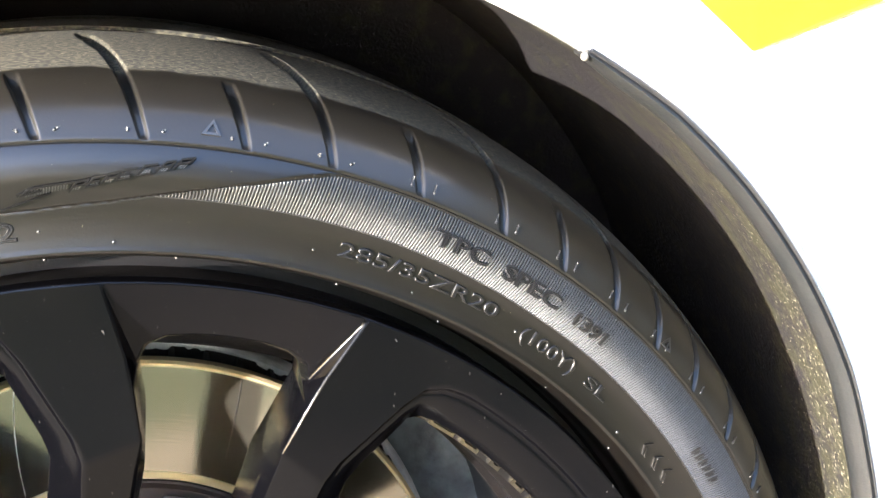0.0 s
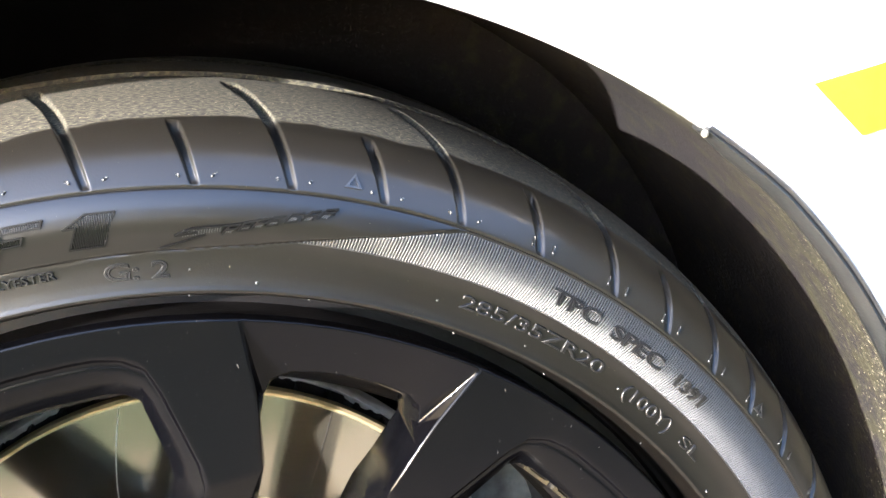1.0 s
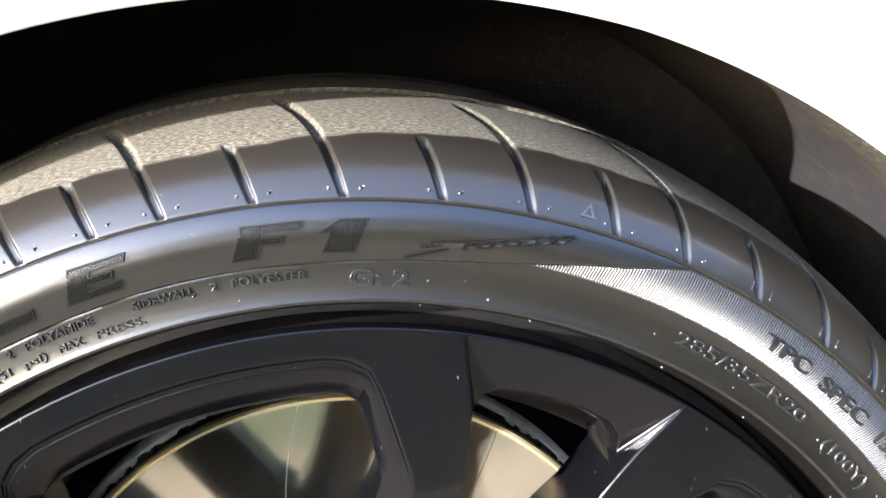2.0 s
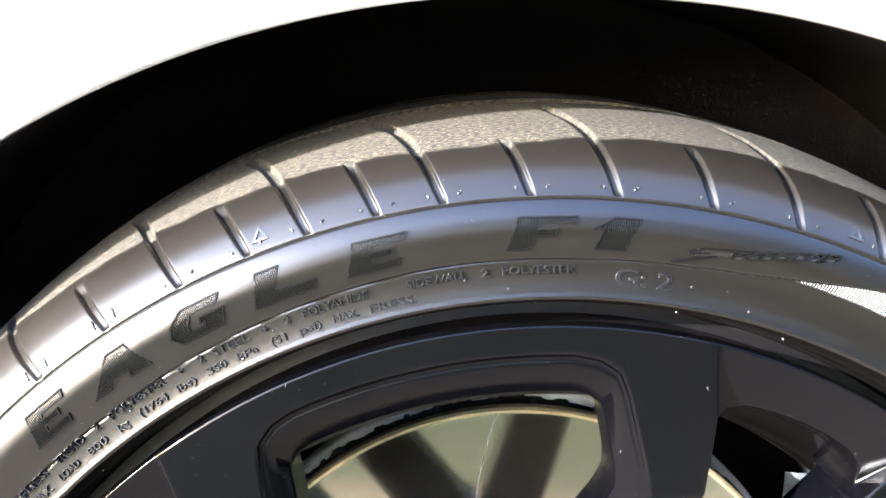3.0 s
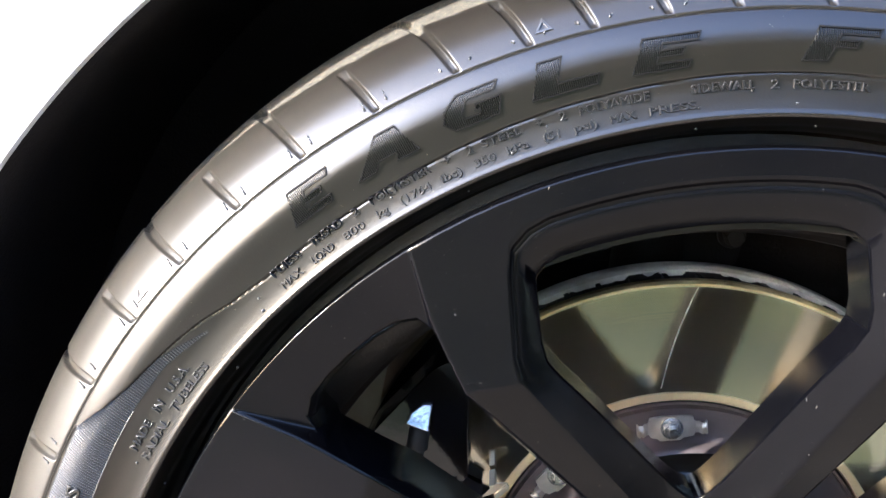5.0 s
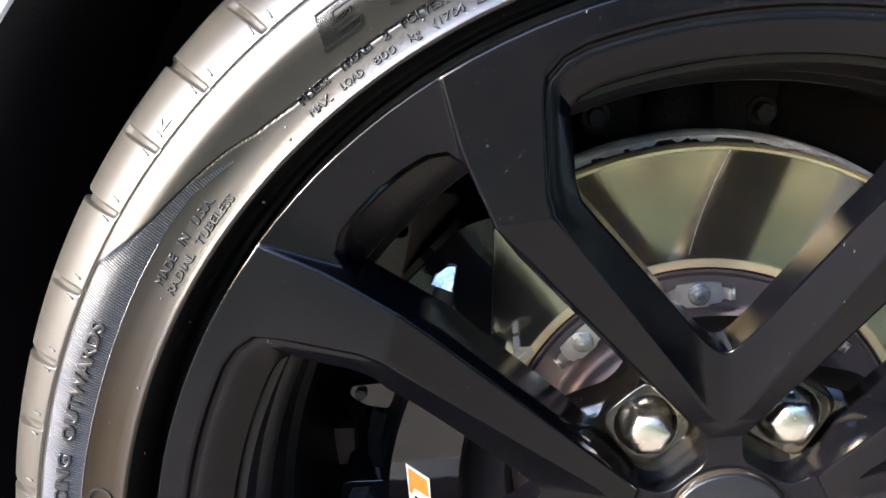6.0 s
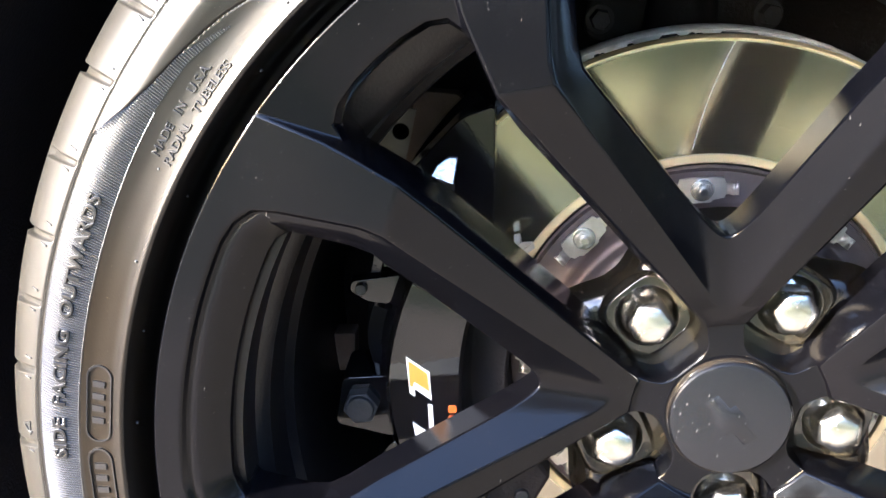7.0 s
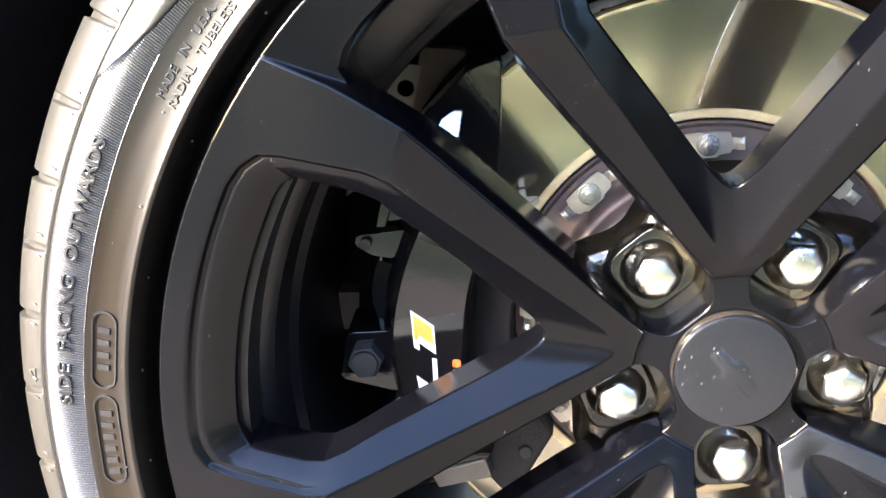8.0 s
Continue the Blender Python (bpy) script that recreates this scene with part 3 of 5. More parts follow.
def tyre():
    th = np.r_[np.arange(8, 200, 0.08), np.arange(200, 368, 1.5)]
    q = SEC_AT(SEC_S)
    t = np.gradient(q, axis=0)
    t /= np.hypot(*t.T)[:, None]
    nrm = np.c_[t[:, 1], -t[:, 0]]
    s = SEC_S - S_RING
    TH, SS = np.meshgrid(th, s, indexing="ij")
    depth = 0.0007 * np.exp(-(SS / 0.0005) ** 2)                       # the fine groove
    side = (SS < 0).astype(float)
    depth += panel_step(q[:, 0][None], TH) * side
    border = np.interp(TH, [p[0] for p in PANEL], [p[1] for p in PANEL])
    depth += 0.0006 * np.exp(-((q[:, 0][None] - border) / 0.00045) ** 2) * side * ((TH > 66) & (TH < 159))
    for deg, runs in SLOTS:
        end = 0.085 if runs else 0.0335
        mid = deg + slot_shift(np.clip(SS, 0, None))
        off = np.abs(TH - mid) * np.pi / 180 * 0.335
        half = 0.0018 + 0.0008 * np.clip(SS / 0.04, 0, 1)
        wall = np.clip((half - off) / np.where(TH < mid, 0.0007, 0.0006), 0, 1)
        lengthwise = np.clip((SS - 0.0006) / 0.0020, 0, 1) * np.clip((end - SS) / 0.006, 0, 1)
        deep = 0.0011 + 0.0013 * np.clip(SS / 0.025, 0, 1)
        depth += wall * lengthwise * deep
    for y0 in (0.096, 0.165):                                           # tread grooves round the tyre
        s0 = float(np.interp(y0, q[s > 0][:, 1], s[s > 0]))
        depth += 0.006 * np.clip((0.006 - np.abs(SS - s0)) / 0.001, 0, 1)
    R = q[:, 0][None] - depth * nrm[:, 0][None]
    Y = q[:, 1][None] - depth * nrm[:, 1][None]
    X, Z = R * np.cos(np.radians(TH)), R * np.sin(np.radians(TH))
    Z = np.maximum(Z, 0.0045 - ZC)
    co = np.stack([X, Y, Z], -1).reshape(-1, 3)
    nt, ns = TH.shape
    i = np.arange(nt)[:, None] * ns + np.arange(ns - 1)[None]
    j = ((np.arange(nt) + 1) % nt)[:, None] * ns + np.arange(ns - 1)[None]
    faces = np.stack([i, i + 1, j + 1, j], -1).reshape(-1, 4)
    me = bpy.data.meshes.new("tyre")
    me.vertices.add(len(co))
    me.vertices.foreach_set("co", co.ravel())
    me.loops.add(faces.size)
    me.loops.foreach_set("vertex_index", faces.ravel())
    me.polygons.add(len(faces))
    me.polygons.foreach_set("loop_start", np.arange(0, faces.size, 4))
    me.update(calc_edges=True)
    at = me.attributes.new("dust", "FLOAT", "POINT")
    line = np.interp(TH, [60, 75, 83, 91, 99, 106, 112, 125, 140], [0.038, 0.036, 0.036, 0.032, 0.027, 0.031, 0.0335, 0.036, 0.045])
    film = np.clip((SS - line) / 0.006, -1, 1) * 0.5 + 0.5
    brown_band = me.attributes.new("mirrored_brown", "FLOAT", "POINT")              # matt brown on the band beside the rear ribs, standing in for mirrored ground
    patch = np.clip((TH - 156) / 16, 0, 1) * np.clip((0.2995 - q[:, 0][None]) / 0.0015, 0, 1) * np.clip((q[:, 0][None] - 0.2805) / 0.006, 0.6, 1) * side
    brown_band.data.foreach_set("value", (0.9 * patch).ravel().astype(np.float32))
    thin = me.attributes.new("film", "FLOAT", "POINT")              # a thin even film on both lower shoulders
    thin.data.foreach_set("value", (np.maximum(np.clip((TH - 112) / 35, 0, 1), np.clip((66 - TH) / 24, 0.35, 0.55)) * np.clip((SS + 0.002) / 0.006, 0, 1)).ravel().astype(np.float32))
    at.data.foreach_set("value", film.ravel().astype(np.float32))
    lay = me.attributes.new("lay", "FLOAT_VECTOR", "POINT")
    flat = np.stack([np.radians(TH) * 0.35 * 380, SS * 1100, np.zeros_like(SS)], -1)
    lay.data.foreach_set("vector", flat.ravel().astype(np.float32))
    ob = mesh_part("tyre", me, M_TYRE, wheel, "black low-profile tyre with raised writing, dusty on the tread", smooth=60)
    return ob


TYRE = tyre()


def ribs():
    """The two finely ribbed wedges on the sidewall."""
    bm = bmesh.new()

    def band(inner, outer, a_tip, a_end):
        step = 0.22 if a_end > a_tip else -0.22
        for m in range(1, int(abs(a_end - a_tip) / 0.22)):
            a = a_tip + step * m
            r0, r1 = (float(np.interp(a, [p[0] for p in line], [p[1] for p in line])) for line in (inner, outer))
            if r1 - r0 < 0.0006:
                continue
            n = 6
            rows = []
            for k in range(n + 1):
                r = r0 + (r1 - r0) * k / n
                lean = -0.5 * (r - r0) / 0.018
                rows.append([bm.verts.new(on_sidewall(r, a + lean + d * 57.3 / 0.31, h)) for d, h in ((-0.00058, -0.0002), (-0.0001, 0.00046), (0.0001, 0.00046), (0.00058, -0.0002))])
            for p, q in zip(rows, rows[1:]):
                for k in range(3):
                    bm.faces.new((p[k], q[k], q[k + 1], p[k + 1]))
    front_in, front_out = [(12, 0.2975), (46, 0.2986), (60, 0.3004), (76.2, 0.3008)], [(12, 0.3180), (64.8, 0.3180), (69.3, 0.3094), (73.2, 0.3039), (76.2, 0.3009)]
    rear_in = [(147, 0.2940), (151.4, 0.2990), (156, 0.3001), (160, 0.2999), (168, 0.2991), (176, 0.2991), (184, 0.2996), (198, 0.3012)]
    rear_out = [(147, 0.2945), (151.4, 0.3030), (154.5, 0.3060), (157.1, 0.3101), (159.4, 0.3154), (160.0, 0.3172), (198, 0.3165)]
    band(front_in, front_out, 76.2, 12.0)
    band(rear_in, rear_out, 147.0, 198.0)
    # fine raised lines along the wedges' inner borders
    for line in (front_in, rear_in[2:]):
        pts = np.arange(line[0][0], line[-1][0], 0.4)
        tube(bm, [on_sidewall(float(np.interp(x, [p[0] for p in line], [p[1] for p in line])) - 0.0003, x, 0.0) for x in pts], 0.0003, 6)
    bmesh.ops.recalc_face_normals(bm, faces=bm.faces)
    part("ribbed_band", bm, M_RIB, TYRE, "finely ribbed rubber wedge", smooth=40, kind="stuff")


ribs()


def lettering(text, a_start, a_end, r_base, height, lift=0.0008, mat=None, name="lettering", weight=0.0, hollow=0.0):
    """Raised words that follow the sidewall, from a_start to a_end degrees, reading clockwise."""
    cu = bpy.data.curves.new("words", "FONT")
    cu.body, cu.size, cu.extrude, cu.offset, cu.resolution_u = text, 1.0, 0.5, weight - 0.012, 3
    cu.bevel_depth, cu.bevel_resolution = 0.030, 1
    if hollow:                                  # outlined characters: a raised bead along each contour
        cu.fill_mode, cu.extrude, cu.bevel_depth = "NONE", 0.0, hollow
    tmp = new("words", cu)
    dg = bpy.context.evaluated_depsgraph_get()
    ev = tmp.evaluated_get(dg)
    src = ev.to_mesh()
    n = len(src.vertices)
    co = np.empty(n * 3, np.float32)
    src.vertices.foreach_get("co", co)
    co = co.reshape(-1, 3)
    faces = [tuple(p.vertices) for p in src.polygons]
    ev.to_mesh_clear()
    bpy.data.objects.remove(tmp)
    bpy.data.curves.remove(cu)
    x0, x1 = co[:, 0].min(), co[:, 0].max()
    caps = 0.70
    pts = []
    for x, y, z in co:
        deg = a_start + (a_end - a_start) * (x - x0) / (x1 - x0)
        up = lift * (z / hollow) if hollow else -0.0006 if z < 0 else lift * (0.65 + 0.35 * min(1.0, max(0.0, (z - 0.5) / 0.030)))
        pts.append(on_sidewall(r_base + height * y / caps, deg, up))
    me = bpy.data.meshes.new(name)
    me.from_pydata(pts, [], faces)
    me.update()
    return mesh_part(name, me, mat or M_RUBBER, TYRE, "", 50)


# the sidewall's small print, word by word: text, first and last angle
for word, a0, a1 in (("PLIES:", 140.2, 137.4), ("TREAD", 136.3, 133.3), ("2", 132.3, 131.7), ("POLYESTER", 130.6, 125.4), ("+", 124.3, 123.7), ("2", 122.4, 121.9),
                     ("STEEL", 121.2, 118.0), ("+", 116.9, 116.4), ("2", 115.1, 114.6), ("POLYAMIDE", 113.6, 108.4), ("SIDEWALL", 105.4, 100.8), ("2", 99.7, 99.1), ("POLYESTER", 98.1, 92.6)):
    lettering(word, a0, a1, 0.2902, 0.0031, lift=0.0012)
for word, a0, a1 in (("MAX.", 140.2, 138.0), ("LOAD", 137.0, 134.9), ("800", 133.9, 131.9), ("kg", 130.7, 129.7), ("(1764", 128.6, 125.9), ("lbs)", 125.0, 123.3), ("350", 122.2, 120.5),
                     ("kPa", 119.6, 117.8), ("(51", 116.7, 115.4), ("psi)", 114.3, 112.5), ("MAX.", 111.5, 109.5), ("PRESS.", 108.6, 104.8)):
    lettering(word, a0, a1, 0.2846, 0.0029, lift=0.0011)
lettering("G: 2", 89.5, 84.9, 0.2864, 0.0062, lift=0.0007, hollow=0.045)
lettering("285/35ZR20", 62.8, 49.0, 0.2893, 0.0054, lift=0.0009)
lettering("(100Y)", 46.3, 40.4, 0.2876, 0.0058, lift=0.0009)
lettering("SL", 38.9, 36.2, 0.2880, 0.0048, lift=0.0009)
lettering("TPC", 56.6, 52.0, 0.3056, 0.0062, lift=0.0012, hollow=0.06)
lettering("SPEC", 50.7, 45.2, 0.3050, 0.0062, lift=0.0012, hollow=0.06)
lettering("1391", 43.5, 40.2, 0.3046, 0.0060, lift=0.0012, hollow=0.06)
lettering("MADE   IN   U.S.A.", 159.0, 150.5, 0.2908, 0.0034)
lettering("RADIAL   TUBELESS", 159.2, 149.3, 0.2852, 0.0034)
lettering("SIDE  FACING  OUTWARDS", 187.1, 163.9, 0.3046, 0.0056, lift=0.0012, weight=0.02)


def sidewall_shape(outline, a0, r0, lift, bm):
    """A flat raised shape on the sidewall; outline in millimetres (along, up) from the angle a0 and radius r0."""
    top = [bm.verts.new(on_sidewall(r0 + y / 1000, a0 - math.degrees(x / 1000 / 0.306), lift)) for x, y in outline]
    bot = [bm.verts.new(on_sidewall(r0 + y / 1000, a0 - math.degrees(x / 1000 / 0.306), -0.0006)) for x, y in outline]
    bm.faces.new(top)
    for i in range(len(outline)):
        j = (i + 1) % len(outline)
        bm.faces.new((top[i], top[j], bot[j], bot[i]))


def hatched(outline, a0, name="letter_mark"):
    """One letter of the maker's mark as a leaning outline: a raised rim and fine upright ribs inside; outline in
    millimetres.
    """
    bm, fill = bmesh.new(), bmesh.new()
    lean = 0.42
    pts = [(x + y * lean, y) for x, y in outline]
    m = len(pts)
    x = min(p[0] for p in pts) + 0.5
    while x < max(p[0] for p in pts):
        cuts = []
        for i in range(m):
            (xa, ya), (xb, yb) = pts[i], pts[(i + 1) % m]
            if (xa - x) * (xb - x) < 0:
                cuts.append(ya + (yb - ya) * (x - xa) / (xb - xa))
        cuts.sort()
        for lo, hi in zip(cuts[::2], cuts[1::2]):
            if hi - lo > 0.5:
                n = 4
                rows = []
                for k in range(n + 1):
                    u = lo + (hi - lo) * k / n
                    rows.append([fill.verts.new(on_sidewall(0.3003 + u / 1000, a0 - math.degrees((x + d) / 1000 / 0.306), h)) for d, h in ((-0.40, -0.0002), (-0.12, 0.00035), (0.12, 0.00035), (0.40, -0.0002))])
                for p, q in zip(rows, rows[1:]):
                    for k in range(3):
                        fill.faces.new((p[k], q[k], q[k + 1], p[k + 1]))
        x += 0.8
    for i in range(m):
        p, q = Vector(pts[i]), Vector(pts[(i + 1) % m])
        d = (q - p).normalized() * 0.32
        w = Vector((-d.y, d.x))
        p, q = p - d, q + d
        sidewall_shape([tuple(p + w), tuple(p - w), tuple(q - w), tuple(q + w)], a0, 0.3003, 0.0008, bm)
    bmesh.ops.recalc_face_normals(bm, faces=bm.faces)
    part(name, bm, M_LETTER, TYRE, "raised border of a large moulded letter")
    bmesh.ops.recalc_face_normals(fill, faces=fill.faces)
    part(name + "_fill", fill, M_HATCH, TYRE, "fine upright rubber ribs inside a moulded letter", kind="stuff")


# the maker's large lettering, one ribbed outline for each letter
E_SHAPE = [(0, 0), (18, 0), (18, 2.6), (7, 2.6), (7, 4.8), (14.5, 4.8), (14.5, 7.2), (7, 7.2), (7, 9.4), (18, 9.4), (18, 12), (0, 12)]
hatched(E_SHAPE, 136.2)
hatched([(0, 0), (8, 0), (9.5, 3), (17, 3), (17.5, 0), (27, 0), (17, 12), (9, 12)], 130.4)
hatched([(5, 0), (23, 0), (23, 6.6), (13, 6.6), (13, 4.4), (15, 4.4), (15, 2.8), (9, 2.8), (7.5, 5), (9, 9.2), (20, 9.2), (21, 12), (5, 12), (0.5, 8), (0, 4)], 123.4)
hatched([(0, 0), (25, 0), (25, 3.6), (9, 3.6), (9, 12.6), (0, 12.6)], 116.6)
hatched([(x * 1.15, y) for x, y in E_SHAPE], 109.4)
hatched([(0, 0), (9, 0), (9, 5), (16.5, 5), (16.5, 7.4), (9, 7.4), (9, 9.6), (22, 9.6), (22, 12), (0, 12)], 97.7)
hatched([(1, 0), (13, 0), (13, 12), (3, 12), (-3, 7.6), (1, 7.6)], 91.5)


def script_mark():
    """A rising script word, kept as a blade-like stroke and a row of leaning, letter-like shapes."""
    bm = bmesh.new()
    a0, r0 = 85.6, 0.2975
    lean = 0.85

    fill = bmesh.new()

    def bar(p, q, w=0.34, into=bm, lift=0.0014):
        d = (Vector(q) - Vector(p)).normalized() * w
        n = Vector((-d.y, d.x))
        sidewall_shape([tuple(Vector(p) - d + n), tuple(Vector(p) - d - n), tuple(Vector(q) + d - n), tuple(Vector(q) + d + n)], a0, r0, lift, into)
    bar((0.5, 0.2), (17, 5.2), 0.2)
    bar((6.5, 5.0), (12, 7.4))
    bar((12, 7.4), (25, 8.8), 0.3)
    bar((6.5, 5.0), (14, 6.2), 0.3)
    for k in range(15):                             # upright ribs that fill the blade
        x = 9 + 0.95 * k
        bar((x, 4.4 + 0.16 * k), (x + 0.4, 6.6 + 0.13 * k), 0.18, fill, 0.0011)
    # unit strokes of the letter-like shapes: along, up
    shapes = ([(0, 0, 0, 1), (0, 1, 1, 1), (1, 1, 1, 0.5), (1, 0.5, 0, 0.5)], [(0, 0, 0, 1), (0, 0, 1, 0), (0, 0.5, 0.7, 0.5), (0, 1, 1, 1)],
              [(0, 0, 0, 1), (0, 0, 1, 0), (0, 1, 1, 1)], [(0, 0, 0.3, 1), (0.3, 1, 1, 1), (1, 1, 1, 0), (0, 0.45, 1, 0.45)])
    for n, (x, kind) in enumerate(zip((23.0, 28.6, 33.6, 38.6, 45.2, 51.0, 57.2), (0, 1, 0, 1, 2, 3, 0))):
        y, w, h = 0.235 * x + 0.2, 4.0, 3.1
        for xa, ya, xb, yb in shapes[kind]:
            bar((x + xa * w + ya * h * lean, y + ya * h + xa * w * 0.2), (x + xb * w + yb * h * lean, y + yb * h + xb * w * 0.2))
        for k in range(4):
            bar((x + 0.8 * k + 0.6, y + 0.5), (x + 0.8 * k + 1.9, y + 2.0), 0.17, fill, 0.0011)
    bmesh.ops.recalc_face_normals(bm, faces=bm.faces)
    part("letter_mark", bm, M_LETTER, TYRE, "slanting script mark in raised rubber strokes", kind="stuff")
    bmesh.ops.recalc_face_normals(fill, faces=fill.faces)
    part("letter_mark_fill", fill, M_RIB, TYRE, "shiny fine ribs inside the script mark", kind="stuff")


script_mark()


def code_ovals():
    """Two raised ovals with short bars in place of a date code."""
    for a0, a1 in ((178.3, 185.6), (186.2, 195.0)):
        bm = bmesh.new()
        rm, hw = 0.2908, 0.0056
        path = []
        end = math.degrees(hw / rm)
        for k in range(13):
            t = math.radians(-90 + 180 * k / 12)
            path.append((rm + hw * math.sin(t), a0 + end - end * math.cos(t)))
        for k in range(13):
            t = math.radians(90 - 180 * k / 12)
            path.append((rm + hw * math.sin(t), a1 - end + end * math.cos(t)))
        rows = []
        for r, a in path:
            c = (rm, (a0 + a1) / 2)
            f = 0.88
            rows.append((bm.verts.new(on_sidewall(r, a, 0.0008)), bm.verts.new(on_sidewall(c[0] + (r - c[0]) * f, c[1] + (a - c[1]) * (1 - 0.12 * 0.35), 0.0008)),
                         bm.verts.new(on_sidewall(r, a, -0.0006)), bm.verts.new(on_sidewall(c[0] + (r - c[0]) * f, c[1] + (a - c[1]) * (1 - 0.12 * 0.35), -0.0006))))
        for i in range(len(rows)):
            p, q = rows[i], rows[(i + 1) % len(rows)]
            bm.faces.new((p[0], q[0], q[1], p[1]))
            bm.faces.new((p[2], q[2], q[0], p[0]))
            bm.faces.new((p[1], q[1], q[3], p[3]))
        a = a0 + 1.5
        while a < a1 - 1.5:
            top = [(0.2882, a), (0.2935, a), (0.2935, a + 0.55), (0.2882, a + 0.55)]
            v = [bm.verts.new(on_sidewall(r, d, 0.0008)) for r, d in top]
            w = [bm.verts.new(on_sidewall(r, d, -0.0006)) for r, d in top]
            bm.faces.new(v)
            for i in range(4):
                bm.faces.new((v[i], v[(i + 1) % 4], w[(i + 1) % 4], w[i]))
            a += 1.15
        bmesh.ops.recalc_face_normals(bm, faces=bm.faces)
        part("code_oval", bm, M_RUBBER, TYRE)


code_ovals()


def side_marks():
    """A tread-pattern symbol of plain chevrons and a row of bars in place of a code."""
    for k in range(3):
        bm = bmesh.new()
        a = 30.2 - 1.7 * k
        for s, w in ((-1, 0.45), (-1, 0.75), (1, 0.45)):
            x0 = 0 if w < 0.6 else 2.0
            sidewall_shape([(x0, 0.2), (x0 + w, 0.2), (x0 + w + 5.2 * 0.55, 0.2 + s * 3.4), (x0 + 5.2 * 0.55, 0.2 + s * 3.4)], a, 0.2888, 0.0009, bm)
        bmesh.ops.recalc_face_normals(bm, faces=bm.faces)
        part("tread_symbol", bm, M_RUBBER, TYRE, kind="stuff")
    for k in range(6):
        bm = bmesh.new()
        x = 3.6 * k
        sidewall_shape([(x, 0), (x + 0.8, 0), (x + 1.3, 4.6), (x + 0.5, 4.6)], 26.8, 0.3030, 0.0010, bm)
        sidewall_shape([(x + 1.5, 0.4), (x + 2.1, 0.4), (x + 2.4, 3.2), (x + 1.8, 3.2)], 26.8, 0.3034, 0.0010, bm)
        bmesh.ops.recalc_face_normals(bm, faces=bm.faces)
        part("code_bar", bm, M_RUBBER, TYRE, kind="stuff")


side_marks()


def small_marks():
    """Moulding nibs, tick marks beside the slots and wear triangles."""
    bm = bmesh.new()
    rng = random.Random(11)
    for deg, runs in SLOTS:
        for side in (-1, 1):
            a = deg + side * 1.05
            ln_ = rng.uniform(0.10, 0.26)
            v = [(0.3228, a), (0.3232, a + side * ln_), (0.3235, a + side * ln_), (0.3234, a)]
            if deg > 122 or deg < 62:
                a = deg + side * 0.85
                v = [(0.3222, a - 0.05), (0.3256, a - 0.03), (0.3256, a + 0.03), (0.3222, a + 0.05)]
            top = [bm.verts.new(on_sidewall(r, x, 0.0007)) for r, x in v]
            bot = [bm.verts.new(on_sidewall(r, x, -0.0005)) for r, x in v]
            bm.faces.new(top)
            for i in range(4):
                bm.faces.new((top[i], top[(i + 1) % 4], bot[(i + 1) % 4], bot[i]))
            c = on_sidewall(0.3228, a, 0.0003)
            bmesh.ops.create_icosphere(bm, subdivisions=1, radius=0.0006, matrix=Matrix.Translation(c))
    for r, gap, a_off in ((0.2755, 11.0, 1.0), (0.2893, 17.0, 3.0), (0.2842, 21.0, 5.0)):
        a = 12 + a_off
        while a < 196:
            c = on_sidewall(r + rng.uniform(-0.0006, 0.0006), a, 0.0002)
            bmesh.ops.create_icosphere(bm, subdivisions=1, radius=rng.uniform(0.0005, 0.0008), matrix=Matrix.Translation(c))
            a += gap * rng.uniform(0.75, 1.25)
    part("moulding_nib", bm, M_RIB, TYRE, smooth=180, kind="stuff")
    for a in (148.5, 114.5, 72.7, 35.0, 185.2):
        bm = bmesh.new()
        outer = [(0.3232, a - 0.55), (0.3232, a + 0.65), (0.3282, a - 0.05)]
        cr, ca = sum(p[0] for p in outer) / 3, sum(p[1] for p in outer) / 3
        inner = [(cr + (r - cr) * 0.55, ca + (d - ca) * 0.55) for r, d in outer]
        o = [bm.verts.new(on_sidewall(r, d, 0.0006)) for r, d in outer]
        i_ = [bm.verts.new(on_sidewall(r, d, 0.0006)) for r, d in inner]
        ob_ = [bm.verts.new(on_sidewall(r, d, -0.0005)) for r, d in outer]
        ib = [bm.verts.new(on_sidewall(r, d, -0.0005)) for r, d in inner]
        for k in range(3):
            m = (k + 1) % 3
            bm.faces.new((o[k], o[m], i_[m], i_[k]))
            bm.faces.new((ob_[k], ob_[m], o[m], o[k]))
            bm.faces.new((i_[k], i_[m], ib[m], ib[k]))
        bmesh.ops.recalc_face_normals(bm, faces=bm.faces)
        part("wear_triangle", bm, M_RIB, TYRE)


small_marks()

# ---- the alloy rim ----
FIRST_V = 105.0       # direction of one of the five forked spokes


def rim_face():
    """The cast face: five forked spokes. One half of a fork is laid out in (u along the fork's axis, v across, y depth), mirrored and repeated."""
    bm = bmesh.new()

    def pt(r, d, y):
        return (r * math.cos(radians(d)), r * math.sin(radians(d)), y)
    spoke_y = lambda u: 0.0025 + max(0.0, 0.1825 - u) / 0.1305 * 0.0690
    R0, Y0 = 0.2680, 0.0033
    edge_a = [pt(R0, d, Y0) for d in np.linspace(0, 16.7, 8)]
    edge_b = [pt(R0, d, Y0) for d in (19.5, 22.4, 25.3)]
    edge_c = [pt(R0, d, Y0) for d in (25.3, 28.0, 30.7, 33.4, 36.0)]
    O1, O2, O3 = pt(0.240, 27.1, 0.0012), pt(0.206, 28.6, 0.0012), (0.0486, 0.0095, spoke_y(0.0486))
